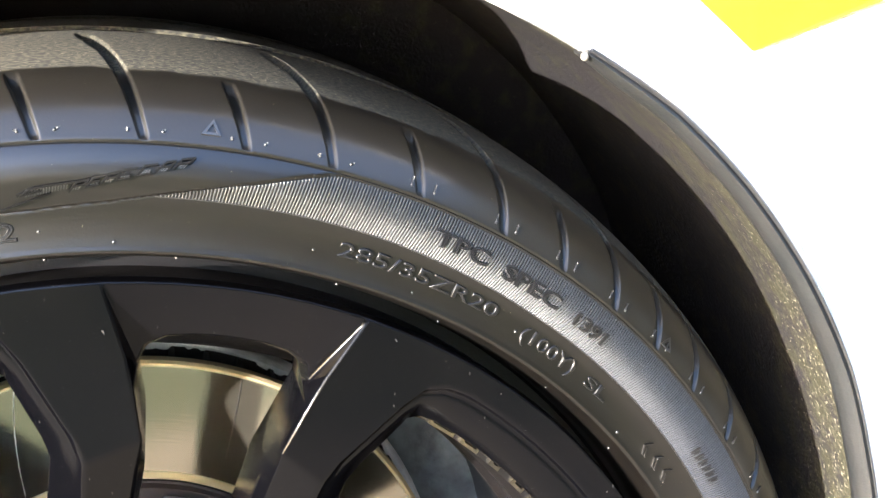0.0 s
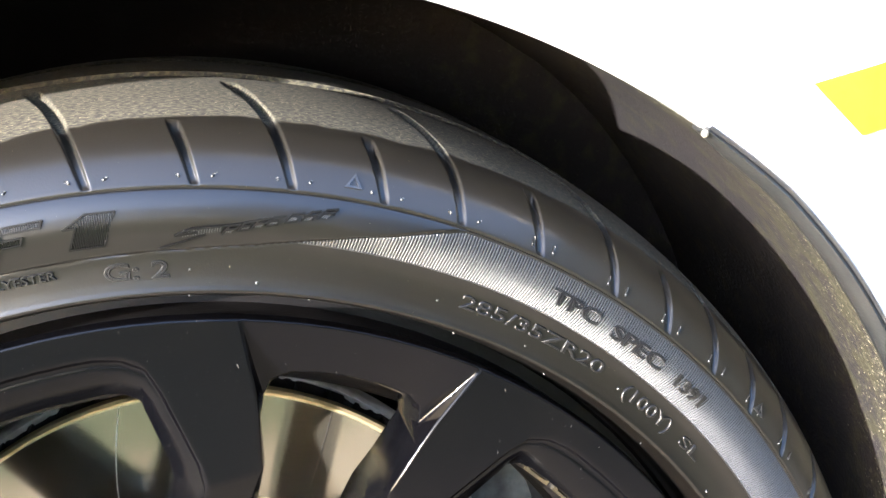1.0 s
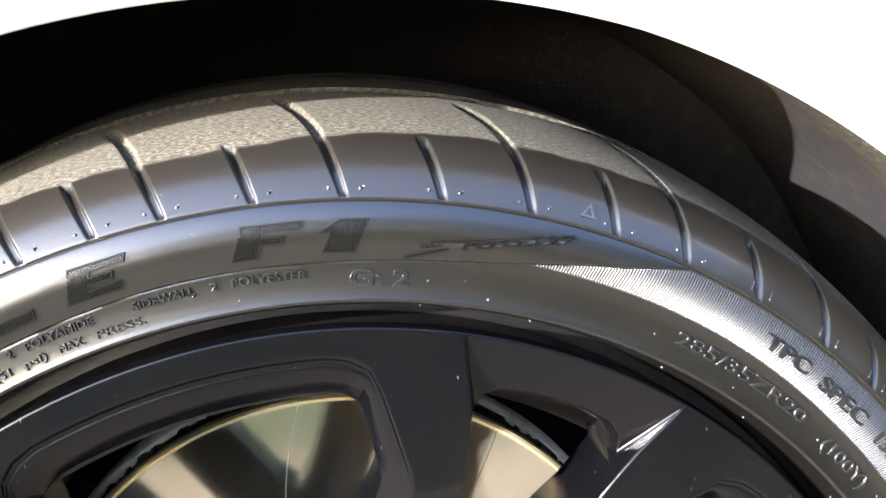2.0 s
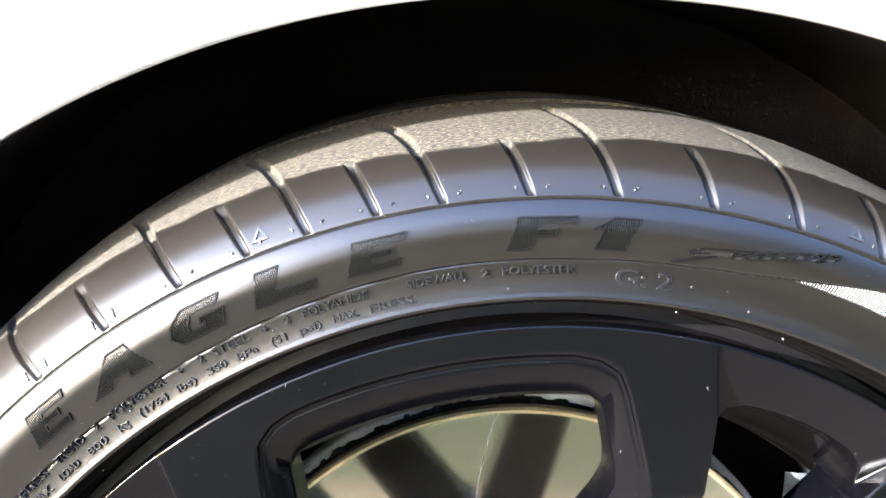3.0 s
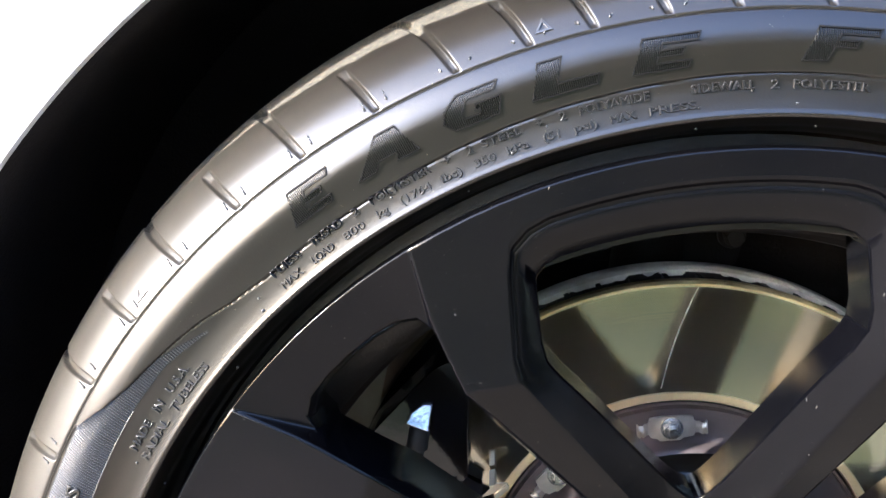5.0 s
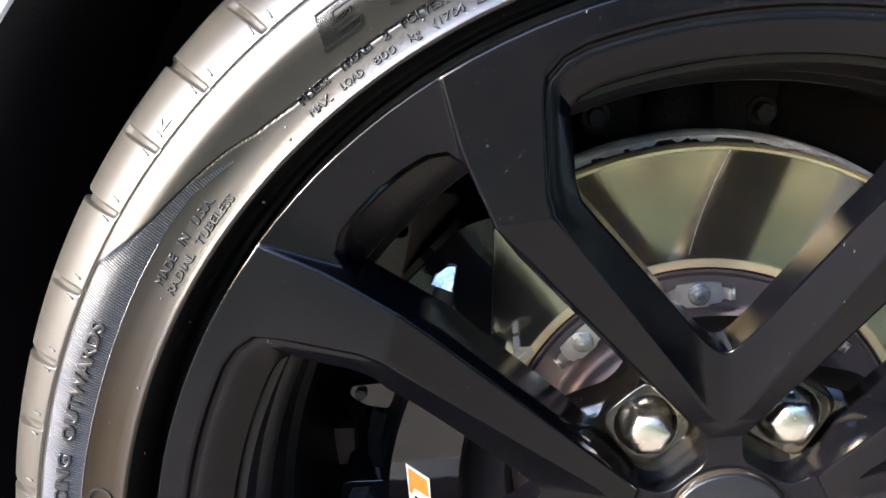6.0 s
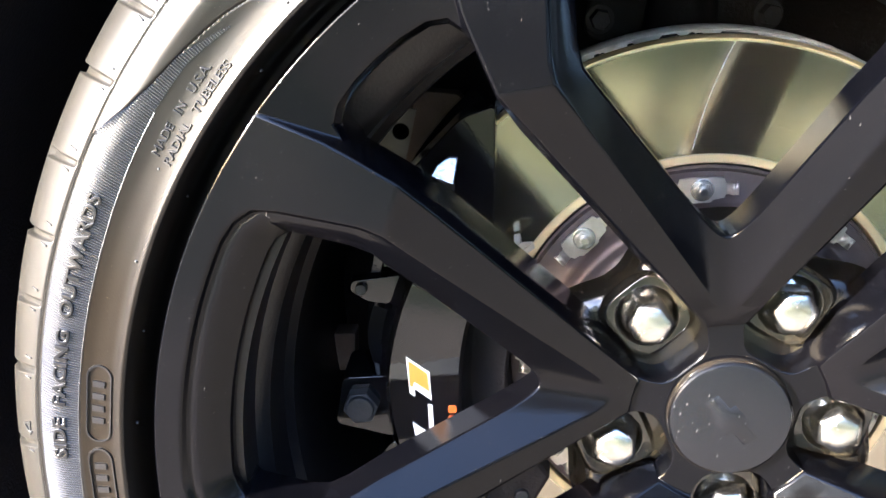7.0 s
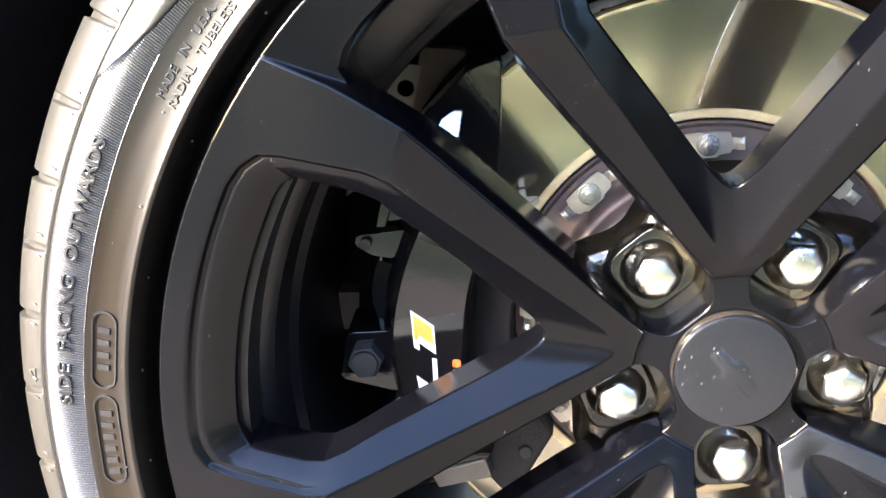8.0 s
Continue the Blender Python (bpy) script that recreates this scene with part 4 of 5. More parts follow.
    def bend(a, c, b, n=7):
        return [tuple((1 - t) ** 2 * a[i] + 2 * t * (1 - t) * c[i] + t * t * b[i] for i in (0, 1)) for t in np.linspace(0, 1, n)]
    # window inside the fork: upper and lower outline with the same number of points
    win_t = [pt(0.2562, d, 0.0036) for d in np.linspace(0, 13.2, 7)] + [pt(0.2546, 15.4, 0.0037), pt(0.2500, 17.4, 0.0037), (0.2280, 0.0764, 0.0036)]
    win_t += [(0.1940, 0.0778, 0.0028), (0.1825, 0.0762, 0.0030), (0.1720, 0.0702, spoke_y(0.172))]
    ridge = lambda u: (0.0762 / 0.1305) * (u - 0.052)
    win_t += [(u, ridge(u), spoke_y(u)) for u in (0.150, 0.125, 0.100, 0.085)] + [(u, v, spoke_y(u)) for u, v in bend((0.0715, ridge(0.0715)), (0.0600, ridge(0.0600)), (0.0600, 0.0))]
    win_b = [pt(0.2362, d, 0.0165) for d in np.linspace(0, 13.4, 7)] + [pt(0.2352, 15.0, 0.0163), pt(0.2318, 16.4, 0.0158), (0.2200, 0.0655, 0.0140)]
    win_b += [(0.1960, 0.0655, 0.0130), (0.1870, 0.0640, 0.0135), (0.1790, 0.0588, 0.0160)]
    low = lambda u: 0.0145 + (u - 0.112) * (0.0588 - 0.0145) / (0.179 - 0.112)
    lowy = lambda u: spoke_y(u - 0.0077) + 0.0105
    win_b += [(u, low(u), lowy(u)) for u in (0.165, 0.150, 0.135, 0.122)] + [(u, v, lowy(u)) for u, v in bend((0.1150, low(0.1150)), (0.0975, low(0.0975)), (0.0975, 0.0))]
    win_bb = [(u, v, y + 0.026) for u, v, y in win_b]
    # a narrow channel, a flat lip and a fine second edge between the face and the opening, running out along the legs
    lips = []
    for f, g in ((0.13, 0.27), (0.28, 0.22), (0.58, 0.42)):
        row = []
        for n, (a, b) in enumerate(zip(win_t, win_b)):
            keep = 1.0 if n < 9 else max(0.0, 1.0 - 0.3 * (n - 8))
            h = f + (g - f) * keep
            row.append((a[0] + (b[0] - a[0]) * f, a[1] + (b[1] - a[1]) * f, a[2] + (b[2] - a[2]) * h))
        lips.append(row)
    # window between two forks
    gap_t = [pt(0.2466, 36, 0.0102), pt(0.2463, 33.0, 0.0102), pt(0.2450, 30.3, 0.0104), pt(0.2412, 28.5, 0.0108), pt(0.2335, 27.9, 0.0112)]
    leg_t = [pt(0.2290, 27.6, 0.0012), O2]
    leg_dir = Vector((O3[0] - O2[0], O3[1] - O2[1]))
    for f in (0.12, 0.28, 0.46, 0.64, 0.80, 0.92, 1.0):
        u, v = O2[0] + leg_dir.x * f, O2[1] + leg_dir.y * f
        leg_t.append((u, v, spoke_y(u)))
    leg_n = Vector((-leg_dir.y, leg_dir.x)).normalized()
    if leg_n.y < 0:
        leg_n = -leg_n
    gap_b = [pt(0.2440, 36, 0.0170), pt(0.2437, 33.0, 0.0170), pt(0.2424, 30.5, 0.0170), pt(0.2388, 28.8, 0.0172), pt(0.2322, 28.2, 0.0172)]
    leg_b = []
    for k, (u, v, y) in enumerate(leg_t):
        if k == 0:
            leg_b.append(pt(0.2280, 27.95, 0.0080))
        else:
            o = 0.0012 if k == 1 else 0.0032 if k < len(leg_t) - 3 else 0.0012
            leg_b.append((u + leg_n.x * o, v + leg_n.y * o, y + 0.0075))
    gap_loop_t, gap_loop_b = gap_t + leg_t, gap_b + leg_b
    gap_back = [(u, v, y + 0.034) for u, v, y in gap_loop_b]
    hub_arc = [pt(0.0440, 11.4, 0.0752), pt(0.0396, 12.8, 0.0752), pt(0.0368, 15.6, 0.0752), pt(0.0350, 19.5, 0.0752), pt(0.0340, 24.0, 0.0752), pt(0.0334, 30.0, 0.0752), pt(0.0332, 36.0, 0.0752)]

    for n in range(5):
        for mirror in (1, -1):
            turn = radians(FIRST_V + 72 * n)
            cache = {}

            def V(p):
                key = tuple(round(c, 6) for c in p)
                if key not in cache:
                    u, v, y = p[0], p[1] * mirror, p[2]
                    cache[key] = bm.verts.new((u * math.cos(turn) - v * math.sin(turn), y, u * math.sin(turn) + v * math.cos(turn)))
                return cache[key]

            def face(*ps):
                vs = []
                for p in ps:
                    w = V(p)
                    if w not in vs:
                        vs.append(w)
                if len(vs) > 2:
                    if mirror < 0:
                        vs.reverse()
                    try:
                        bm.faces.new(vs)
                    except ValueError:
                        pass

            def strip(a, b):
                for i in range(len(a) - 1):
                    face(a[i], a[i + 1], b[i + 1], b[i])
            # outer edge of the face
            rim_line = edge_a + edge_b + edge_c[1:]
            strip([(u * 1.0012, v * 1.0012, y + 0.0060) for u, v, y in rim_line], rim_line)
            # ring and top of the fork
            for i in range(7):
                if i < 6:
                    face(edge_a[i], edge_a[i + 1], win_t[i + 1], win_t[i])
            face(edge_a[6], edge_a[7], win_t[8], win_t[7], win_t[6])
            face(edge_a[7], *edge_b[:3], O1, leg_t[0], win_t[9], win_t[8])
            face(win_t[9], leg_t[0], O2, win_t[11], win_t[10])
            face(win_t[11], O2, leg_t[2], win_t[12])
            inner = win_t[12:18]
            for i in range(5):
                face(inner[i], leg_t[2 + i], leg_t[3 + i], inner[i + 1])
            face(inner[5], leg_t[7], win_t[18])
            for a, b in zip(win_t[18:], win_t[19:]):
                face(a, leg_t[7], b)
            # walls of the fork's window, stepped along the rim
            for a, b in zip([win_t] + lips, lips + [win_b]):
                strip(a, b)
            strip(win_b, win_bb)
            # sunk facet and its bright wedge-shaped step
            strip(edge_c, gap_t[::-1])
            face(edge_b[2], gap_t[4], leg_t[0], O1)
            strip(gap_loop_t, gap_loop_b)
            strip(gap_loop_b, gap_back)
            # hub plate
            foot = (0.0490, 0.0, spoke_y(0.0490))
            face(win_t[-1], leg_t[7], O3, foot)
            O4, foot_low = (O3[0], O3[1], 0.0752), (foot[0], 0.0, 0.0752)
            face(foot, O3, O4, foot_low)
            face((0, 0, 0.0752), foot_low, O4, hub_arc[0])
            for a, b in zip(hub_arc, hub_arc[1:]):
                face((0, 0, 0.0752), a, b)
            wall = [O4] + hub_arc
            strip(wall, [(u, v, y + 0.034) for u, v, y in wall])
    bmesh.ops.remove_doubles(bm, verts=bm.verts, dist=0.00004)
    bmesh.ops.recalc_face_normals(bm, faces=bm.faces)
    # outward side must face -y
    up = sum(f.normal.y * f.calc_area() for f in bm.faces if abs(f.normal.y) > 0.7)
    if up > 0:
        bmesh.ops.reverse_faces(bm, faces=bm.faces)
    return part("rim", bm, M_RIM, wheel, "satin black cast alloy with five forked spokes", smooth=24, bevel=0.0011, segments=3, clamp=False)


RIM = rim_face()


def rim_details():
    bm = bmesh.new()
    lathe(bm, [(0.2672, 0.0085), (0.2665, 0.0120), (0.2648, 0.0220), (0.2648, 0.0360), (0.2700, 0.0370), (0.2715, 0.0340), (0.2725, 0.0420), (0.2560, 0.0480), (0.2480, 0.0650), (0.2460, 0.1500), (0.2480, 0.2500), (0.2620, 0.2700), (0.2700, 0.2720)], steps=240)
    part("flange", bm, M_BARREL, RIM, "dark recessed rim flange beside the tyre bead", smooth=40)
    bm = bmesh.new()
    lathe(bm, [(0.2500, 0.0360), (0.2440, 0.0400), (0.2375, 0.0430), (0.2345, 0.0450), (0.2300, 0.0480), (0.2270, 0.0520), (0.2250, 0.0750), (0.2210, 0.0790),
               (0.2200, 0.0850), (0.2210, 0.2450), (0.2280, 0.2600), (0.2440, 0.2650)], steps=240)
    part("barrel", bm, M_BARREL, RIM, "black stepped inside of the rim", smooth=30)
    for n in range(5):
        bm = bmesh.new()
        mid = FIRST_V + 72 * n
        lathe(bm, [(0.2500, 0.0200), (0.2410, 0.0225), (0.2330, 0.0230), (0.2325, 0.0300), (0.2330, 0.0460)], mid - 16.2, mid + 16.2, 30)
        part("ledge", bm, M_BARREL, RIM, "dark ledge inside the fork's window", smooth=30)
    for n in (4,):
        for k in range(9):
            a = FIRST_V + 72 * n + (15.6 - 3.9 * k)
            long = (1.0, 1.7, 1.3, 0.8)[k % 4]
            bm = bmesh.new()
            for r0, r1, a0, a1 in ((0.2335, 0.2350, -long, long), (0.2350, 0.2378, long - 0.5, long), (0.2350, 0.2372, -long, -long + 0.35)):
                v = [bm.verts.new(polar(r, a + d, y)) for y in (0.0205, 0.0250) for r, d in ((r0, a0), (r0, a1), (r1, a1), (r1, a0))]
                for f in ((0, 1, 2, 3), (0, 4, 5, 1), (1, 5, 6, 2), (2, 6, 7, 3), (3, 7, 4, 0)):
                    bm.faces.new([v[i] for i in f])
            bmesh.ops.recalc_face_normals(bm, faces=bm.faces)
            part("cast_mark", bm, M_HUB, RIM)
    # hub: sunk floor between the spokes, a dished boss round each nut and a rounded outer lip
    def ease(a, b, x):
        t = np.clip((x - a) / (b - a), 0, 1)
        return t * t * (3 - 2 * t)
    rr = np.r_[np.linspace(0.030, 0.0925, 100), np.linspace(0.0930, 0.0972, 9), 0.0955, 0.0840]
    tt = np.radians(np.arange(0, 360, 0.6))
    TT, RR = np.meshgrid(tt, rr, indexing="ij")
    off = (np.degrees(TT) - FIRST_V - 36 + 36) % 72 - 36
    NN = RR                                     # the outline is scalloped outside each nut
    RR = RR * (0.0862 + 0.0122 * ease(1.0, 20.0, np.abs(off))) / 0.0972
    u, v = RR * np.cos(np.radians(off)), RR * np.sin(np.radians(off))
    d = ((np.abs(u - 0.0600) / 0.0192) ** 4 + (np.abs(v) / 0.0192) ** 4) ** 0.25
    cup = np.hypot(u - 0.0600, v)
    roll = np.clip((NN - 0.0790) / 0.0182, 0, 1)
    base = 0.0978 + 0.0132 * roll ** 2.4
    pad = 0.0945 + 0.0080 * ease(0.0158, 0.0146, cup)
    Y = pad + (np.maximum(base, 0.0978) - pad) * ease(0.95, 1.06, d)
    Y[:, -2], Y[:, -1] = 0.1110, 0.1290
    co = np.stack([RR * np.cos(TT), Y, RR * np.sin(TT)], -1).reshape(-1, 3)
    nt, nr = TT.shape
    i = np.arange(nt)[:, None] * nr + np.arange(nr - 1)[None]
    j = ((np.arange(nt) + 1) % nt)[:, None] * nr + np.arange(nr - 1)[None]
    me = bpy.data.meshes.new("hub_flange")
    me.from_pydata(co.tolist(), [], np.stack([i, j, j + 1, i + 1], -1).reshape(-1, 4).tolist())
    me.update()
    mesh_part("hub_flange", me, M_HUB, RIM, "gloss black hub with dished nut pockets", smooth=70)
    me.materials.append(M_RIM_GLOSS)
    me.polygons.foreach_set("material_index", (NN[:, :-1] > 0.0800).astype(np.int32).ravel())


rim_details()


def lug_nuts():
    """A hexagonal nut with a domed, chamfered cap and a tapered collar."""
    bm = bmesh.new()
    rows = []
    for r, y, n in ((0.0010, 0.0003, 0), (0.0030, 0.00035, 0), (0.0065, 0.0007, 0), (0.0092, 0.0017, 0.25), (0.0106, 0.0034, 0.75), (0.0110, 0.0052, 1), (0.0110, 0.0165, 1), (0.0134, 0.0180, 0), (0.0142, 0.0215, 0), (0.0090, 0.0260, 0)):
        row = []
        for k in range(36):
            t = 2 * math.pi * k / 36
            f = (t + math.pi / 6) % (math.pi / 3) - math.pi / 6
            rr = r * (1 + n * (1 / math.cos(f) - 1))
            row.append(bm.verts.new((rr * math.cos(t), y, rr * math.sin(t))))
        rows.append(row)
    bm.faces.new(rows[0])
    for p, q in zip(rows, rows[1:]):
        for k in range(36):
            m = (k + 1) % 36
            bm.faces.new((p[k], p[m], q[m], q[k]))
    bmesh.ops.remove_doubles(bm, verts=bm.verts, dist=1e-6)
    bmesh.ops.recalc_face_normals(bm, faces=bm.faces)
    me = bpy.data.meshes.new("lug_nut")
    bm.to_mesh(me)
    bm.free()
    me.materials.append(M_CHROME)
    me.polygons.foreach_set("use_smooth", [True] * len(me.polygons))
    me.set_sharp_from_angle(angle=radians(40))
    for k in range(5):
        a = FIRST_V + 36 + 72 * k
        ob = new("lug_nut", me)
        ob.parent = wheel
        ob.location = polar(0.060, a, 0.0795)
        ob.rotation_euler = (0, radians(17 + 31 * k), 0)
        tagged(ob, "bright steel hexagonal wheel nut")


lug_nuts()


def centre_cap():
    bm = bmesh.new()
    lathe(bm, [(0.0001, 0.0690), (0.0150, 0.0691), (0.0280, 0.0694), (0.0292, 0.0697), (0.0299, 0.0706), (0.0300, 0.0765)], steps=96)
    cap = part("centre_cap", bm, M_CAP, wheel, "round dark grey plastic centre cap with scratches", smooth=30)
    bm = bmesh.new()
    lathe(bm, [(0.0300, 0.0760), (0.0301, 0.0716), (0.0304, 0.0710), (0.0308, 0.0714), (0.0311, 0.0760)], steps=96)
    part("cap_ring", bm, M_RIM_GLOSS, cap, smooth=60)
    # faint raised shape of two crossed leaning bars, with sloping edges
    bm = bmesh.new()
    t = radians(-38)
    plan = [(-0.016, -0.0035), (-0.0045, -0.0035), (-0.0045, -0.0065), (0.005, -0.0065), (0.005, -0.0035), (0.0145, -0.0035), (0.016, 0.0035), (0.0045, 0.0035),
            (0.0045, 0.0065), (-0.005, 0.0065), (-0.005, 0.0035), (-0.0145, 0.0035)]
    rows = []
    for grow, y in ((0.0005, 0.0692), (0.0, 0.06888), (-0.0006, 0.06848)):
        row = []
        for i, (x, z) in enumerate(plan):
            p, c, q = Vector(plan[i - 1]), Vector((x, z)), Vector(plan[(i + 1) % len(plan)])
            e, f = (c - p).normalized(), (q - c).normalized()
            n1, n2 = Vector((e.y, -e.x)), Vector((f.y, -f.x))
            c = c + (n1 + n2) * grow / max(0.4, 1 + n1.dot(n2))
            row.append(bm.verts.new((c.x * math.cos(t) - c.y * math.sin(t), y, c.x * math.sin(t) + c.y * math.cos(t))))
        rows.append(row)
    for p, q in zip(rows, rows[1:]):
        for i in range(len(plan)):
            j = (i + 1) % len(plan)
            bm.faces.new((p[i], p[j], q[j], q[i]))
    bm.faces.new(rows[-1])
    bmesh.ops.recalc_face_normals(bm, faces=bm.faces)
    part("embossed_shape", bm, M_CAP, cap, smooth=50)


centre_cap()

# ---- brake disc ----
Y_DISC = 0.1507


def brake_disc():
    disc = tagged(empty("brake_disc", HUB), "polished steel brake disc with rusty rims and dark hat", "brake disc")
    bm = bmesh.new()
    lathe(bm, [(0.1122, Y_DISC + 0.010), (0.1122, Y_DISC + 0.001), (0.1130, Y_DISC), (0.1790, Y_DISC), (0.1806, Y_DISC + 0.0015), (0.1806, Y_DISC + 0.0070)], steps=240)
    part("friction_face", bm, M_DISC, disc, "shiny turned steel friction ring", smooth=30)
    # dark vent between the two rings, with short vanes
    bm = bmesh.new()
    lathe(bm, [(0.1802, Y_DISC + 0.0068), (0.1755, Y_DISC + 0.0072), (0.1750, Y_DISC + 0.0240), (0.1802, Y_DISC + 0.0246)], steps=180)
    for k in range(60):
        a = 6.0 * k
        v = [bm.verts.new(polar(r, a + d, y)) for r in (0.1752, 0.1796) for d, y in ((-0.45, Y_DISC + 0.0074), (0.45, Y_DISC + 0.0074), (0.45, Y_DISC + 0.0238), (-0.45, Y_DISC + 0.0238))]
        bm.faces.new(v[4:])
        for m in range(4):
            bm.faces.new((v[m], v[(m + 1) % 4], v[4 + (m + 1) % 4], v[4 + m]))
    bmesh.ops.recalc_face_normals(bm, faces=bm.faces)
    part("vent", bm, M_CAST, disc, "dark vent slot round the disc", smooth=30)
    # uneven bright edge of the rear ring
    bm = bmesh.new()
    rows = []
    steps = 720
    for k in range(steps):
        a = 360 * k / steps
        w = noise.noise(Vector((a * 0.12, 0, 1.3))) * 0.0020 + noise.noise(Vector((a * 0.5, 4, 0))) * 0.0012
        f = noise.noise(Vector((a * 1.7, 9, 0))) * 0.0006
        rows.append([bm.verts.new(polar(r, a, y)) for r, y in ((0.1780, Y_DISC + 0.0245 + w), (0.1814 + f, Y_DISC + 0.0240 + w), (0.1829 + f, Y_DISC + 0.0258 + w), (0.1833 - f, Y_DISC + 0.0310),
                                                               (0.1834, Y_DISC + 0.0370), (0.1800, Y_DISC + 0.0390), (0.1250, Y_DISC + 0.0390))])
    for k in range(steps):
        p, q = rows[k], rows[(k + 1) % steps]
        for j in range(6):
            bm.faces.new((p[j], q[j], q[j + 1], p[j + 1]))
    bmesh.ops.recalc_face_normals(bm, faces=bm.faces)
    part("outer_edge", bm, M_EDGE, disc, "rough pale cast edge of the rear ring", smooth=50)
    bm = bmesh.new()
    lathe(bm, [(0.1115, Y_DISC + 0.009), (0.1110, Y_DISC + 0.0015), (0.1095, Y_DISC + 0.0015), (0.1085, Y_DISC - 0.0020), (0.0935, Y_DISC - 0.0026), (0.0915, Y_DISC - 0.0036), (0.0898, Y_DISC - 0.0065),
               (0.0882, Y_DISC - 0.0100), (0.0862, Y_DISC - 0.0122), (0.0838, Y_DISC - 0.0128), (0.0810, Y_DISC - 0.0118), (0.0780, Y_DISC - 0.0130), (0.0740, Y_DISC - 0.0160), (0.0720, 0.1290), (0.0200, 0.1285)], steps=160)
    part("hat", bm, M_HAT, disc, "dark grey-brown metal disc hat", smooth=50)
    # two thin lines across the face, one pale and one dark
    for line, mat, label in (([(97.3, 0.1772), (100.3, 0.1496), (105.1, 0.1203)], M_EDGE, "thin pale line across the disc"), ([(59.9, 0.1770), (58.4, 0.1550), (56.9, 0.1310)], M_CAST, "thin dark line across the disc")):
        bm = bmesh.new()
        rows = []
        for k in range(61):
            a, r = line[0][0] + (line[-1][0] - line[0][0]) * k / 60, line[0][1] + (line[-1][1] - line[0][1]) * k / 60
            a += noise.noise(Vector((k * 0.9, line[0][0], 0))) * 0.10
            w = 0.12 + 0.06 * noise.noise(Vector((k * 0.7, 3, line[0][0])))
            rows.append([bm.verts.new(polar(r, a + d * w, Y_DISC + y)) for d, y in ((-1, 0.0002), (-0.5, -0.0003), (0.5, -0.0003), (1, 0.0002))])
        for p, q in zip(rows, rows[1:]):
            for j in range(3):
                bm.faces.new((p[j], p[j + 1], q[j + 1], q[j]))
        bmesh.ops.recalc_face_normals(bm, faces=bm.faces)
        part("face_line", bm, mat, disc, label)
    # nine spring clips with bolts round the hat
    for k in range(9):
        a = 103.4 + 40.0 * k
        # local frame: x along the rim, z radial
        def place(p):
            x, y, z = p[0], p[1] - 0.001, p[2] + 0.0005
            ca, sa = math.cos(radians(a)), math.sin(radians(a))
            return Vector((z * ca + x * sa, y, z * sa - x * ca))
        bm = bmesh.new()
        outline = rounded([(-0.0118, 0.0940), (-0.0082, 0.0932), (-0.0070, 0.0918), (0.0044, 0.0918), (0.0058, 0.0932), (0.0118, 0.0940), (0.0124, 0.0956), (0.0134, 0.0962), (0.0134, 0.1018), (0.0124, 0.1024), (0.0118, 0.1050), (0.0060, 0.1056), (-0.0060, 0.1056), (-0.0118, 0.1050), (-0.0124, 0.1024), (-0.0134, 0.1018), (-0.0134, 0.0962), (-0.0124, 0.0956)], 0.0006, 2)
        hi = [bm.verts.new(place((x, Y_DISC - 0.0068, z))) for x, z in outline]
        lo = [bm.verts.new(place((x, Y_DISC - 0.0045, z))) for x, z in outline]
        bm.faces.new(hi)
        for i in range(len(outline)):
            j = (i + 1) % len(outline)
            bm.faces.new((hi[i], hi[j], lo[j], lo[i]))
        for sgn in (-1, 1):
            prof = [(0.0130, -0.0068), (0.0146, -0.0070), (0.0155, -0.0094), (0.0165, -0.0102), (0.0172, -0.0088), (0.0179, -0.0102), (0.0189, -0.0096), (0.0193, -0.0060)]
            rows = []
            for x, y in prof:
                rows.append([bm.verts.new(place((sgn * x, Y_DISC + y, z))) for z in (0.0958, 0.1022)])
            for p, q in zip(rows, rows[1:]):
                bm.faces.new((p[0], p[1], q[1], q[0]))
        bmesh.ops.recalc_face_normals(bm, faces=bm.faces)
        clip = part("spring_clip", bm, M_ZINC, disc, smooth=22)
        md = clip.modifiers.new("sheet", "SOLIDIFY")
        md.thickness = 0.0007
        bm = bmesh.new()
        c = place((0, 0, 0.0990))
        for r0, r1, y0, y1, n in ((0.0064, 0.0061, -0.0076, -0.0088, 24), (0.0051, 0.0049, -0.0088, -0.0122, 6), (0.0036, 0.0034, -0.0122, -0.0127, 18), (0.0028, 0.0023, -0.0127, -0.0142, 18)):
            top, bot = [], []
            for i in range(n):
                t = 2 * math.pi * i / n
                bot.append(bm.verts.new((c.x + r0 * math.cos(t), Y_DISC + y0, c.z + r0 * math.sin(t))))
                top.append(bm.verts.new((c.x + r1 * math.cos(t), Y_DISC + y1, c.z + r1 * math.sin(t))))
            bm.faces.new(top)
            for i in range(n):
                j = (i + 1) % n
                bm.faces.new((bot[i], bot[j], top[j], top[i]))
        bmesh.ops.recalc_face_normals(bm, faces=bm.faces)
        part("bolt", bm, M_STUD, disc, "bright steel stud with a washer and nut", smooth=30, bevel=0.0003)


brake_disc()


# ---- brake caliper ----
def arc(r, a0, a1, n):
    return [(r * math.cos(radians(a0 + (a1 - a0) * k / n)), r * math.sin(radians(a0 + (a1 - a0) * k / n))) for k in range(n + 1)]


def caliper():
    cal = tagged(empty("brake_caliper", HUB), "gloss black multi-piston brake caliper with an orange and white mark", "brake caliper")
    bm = bmesh.new()
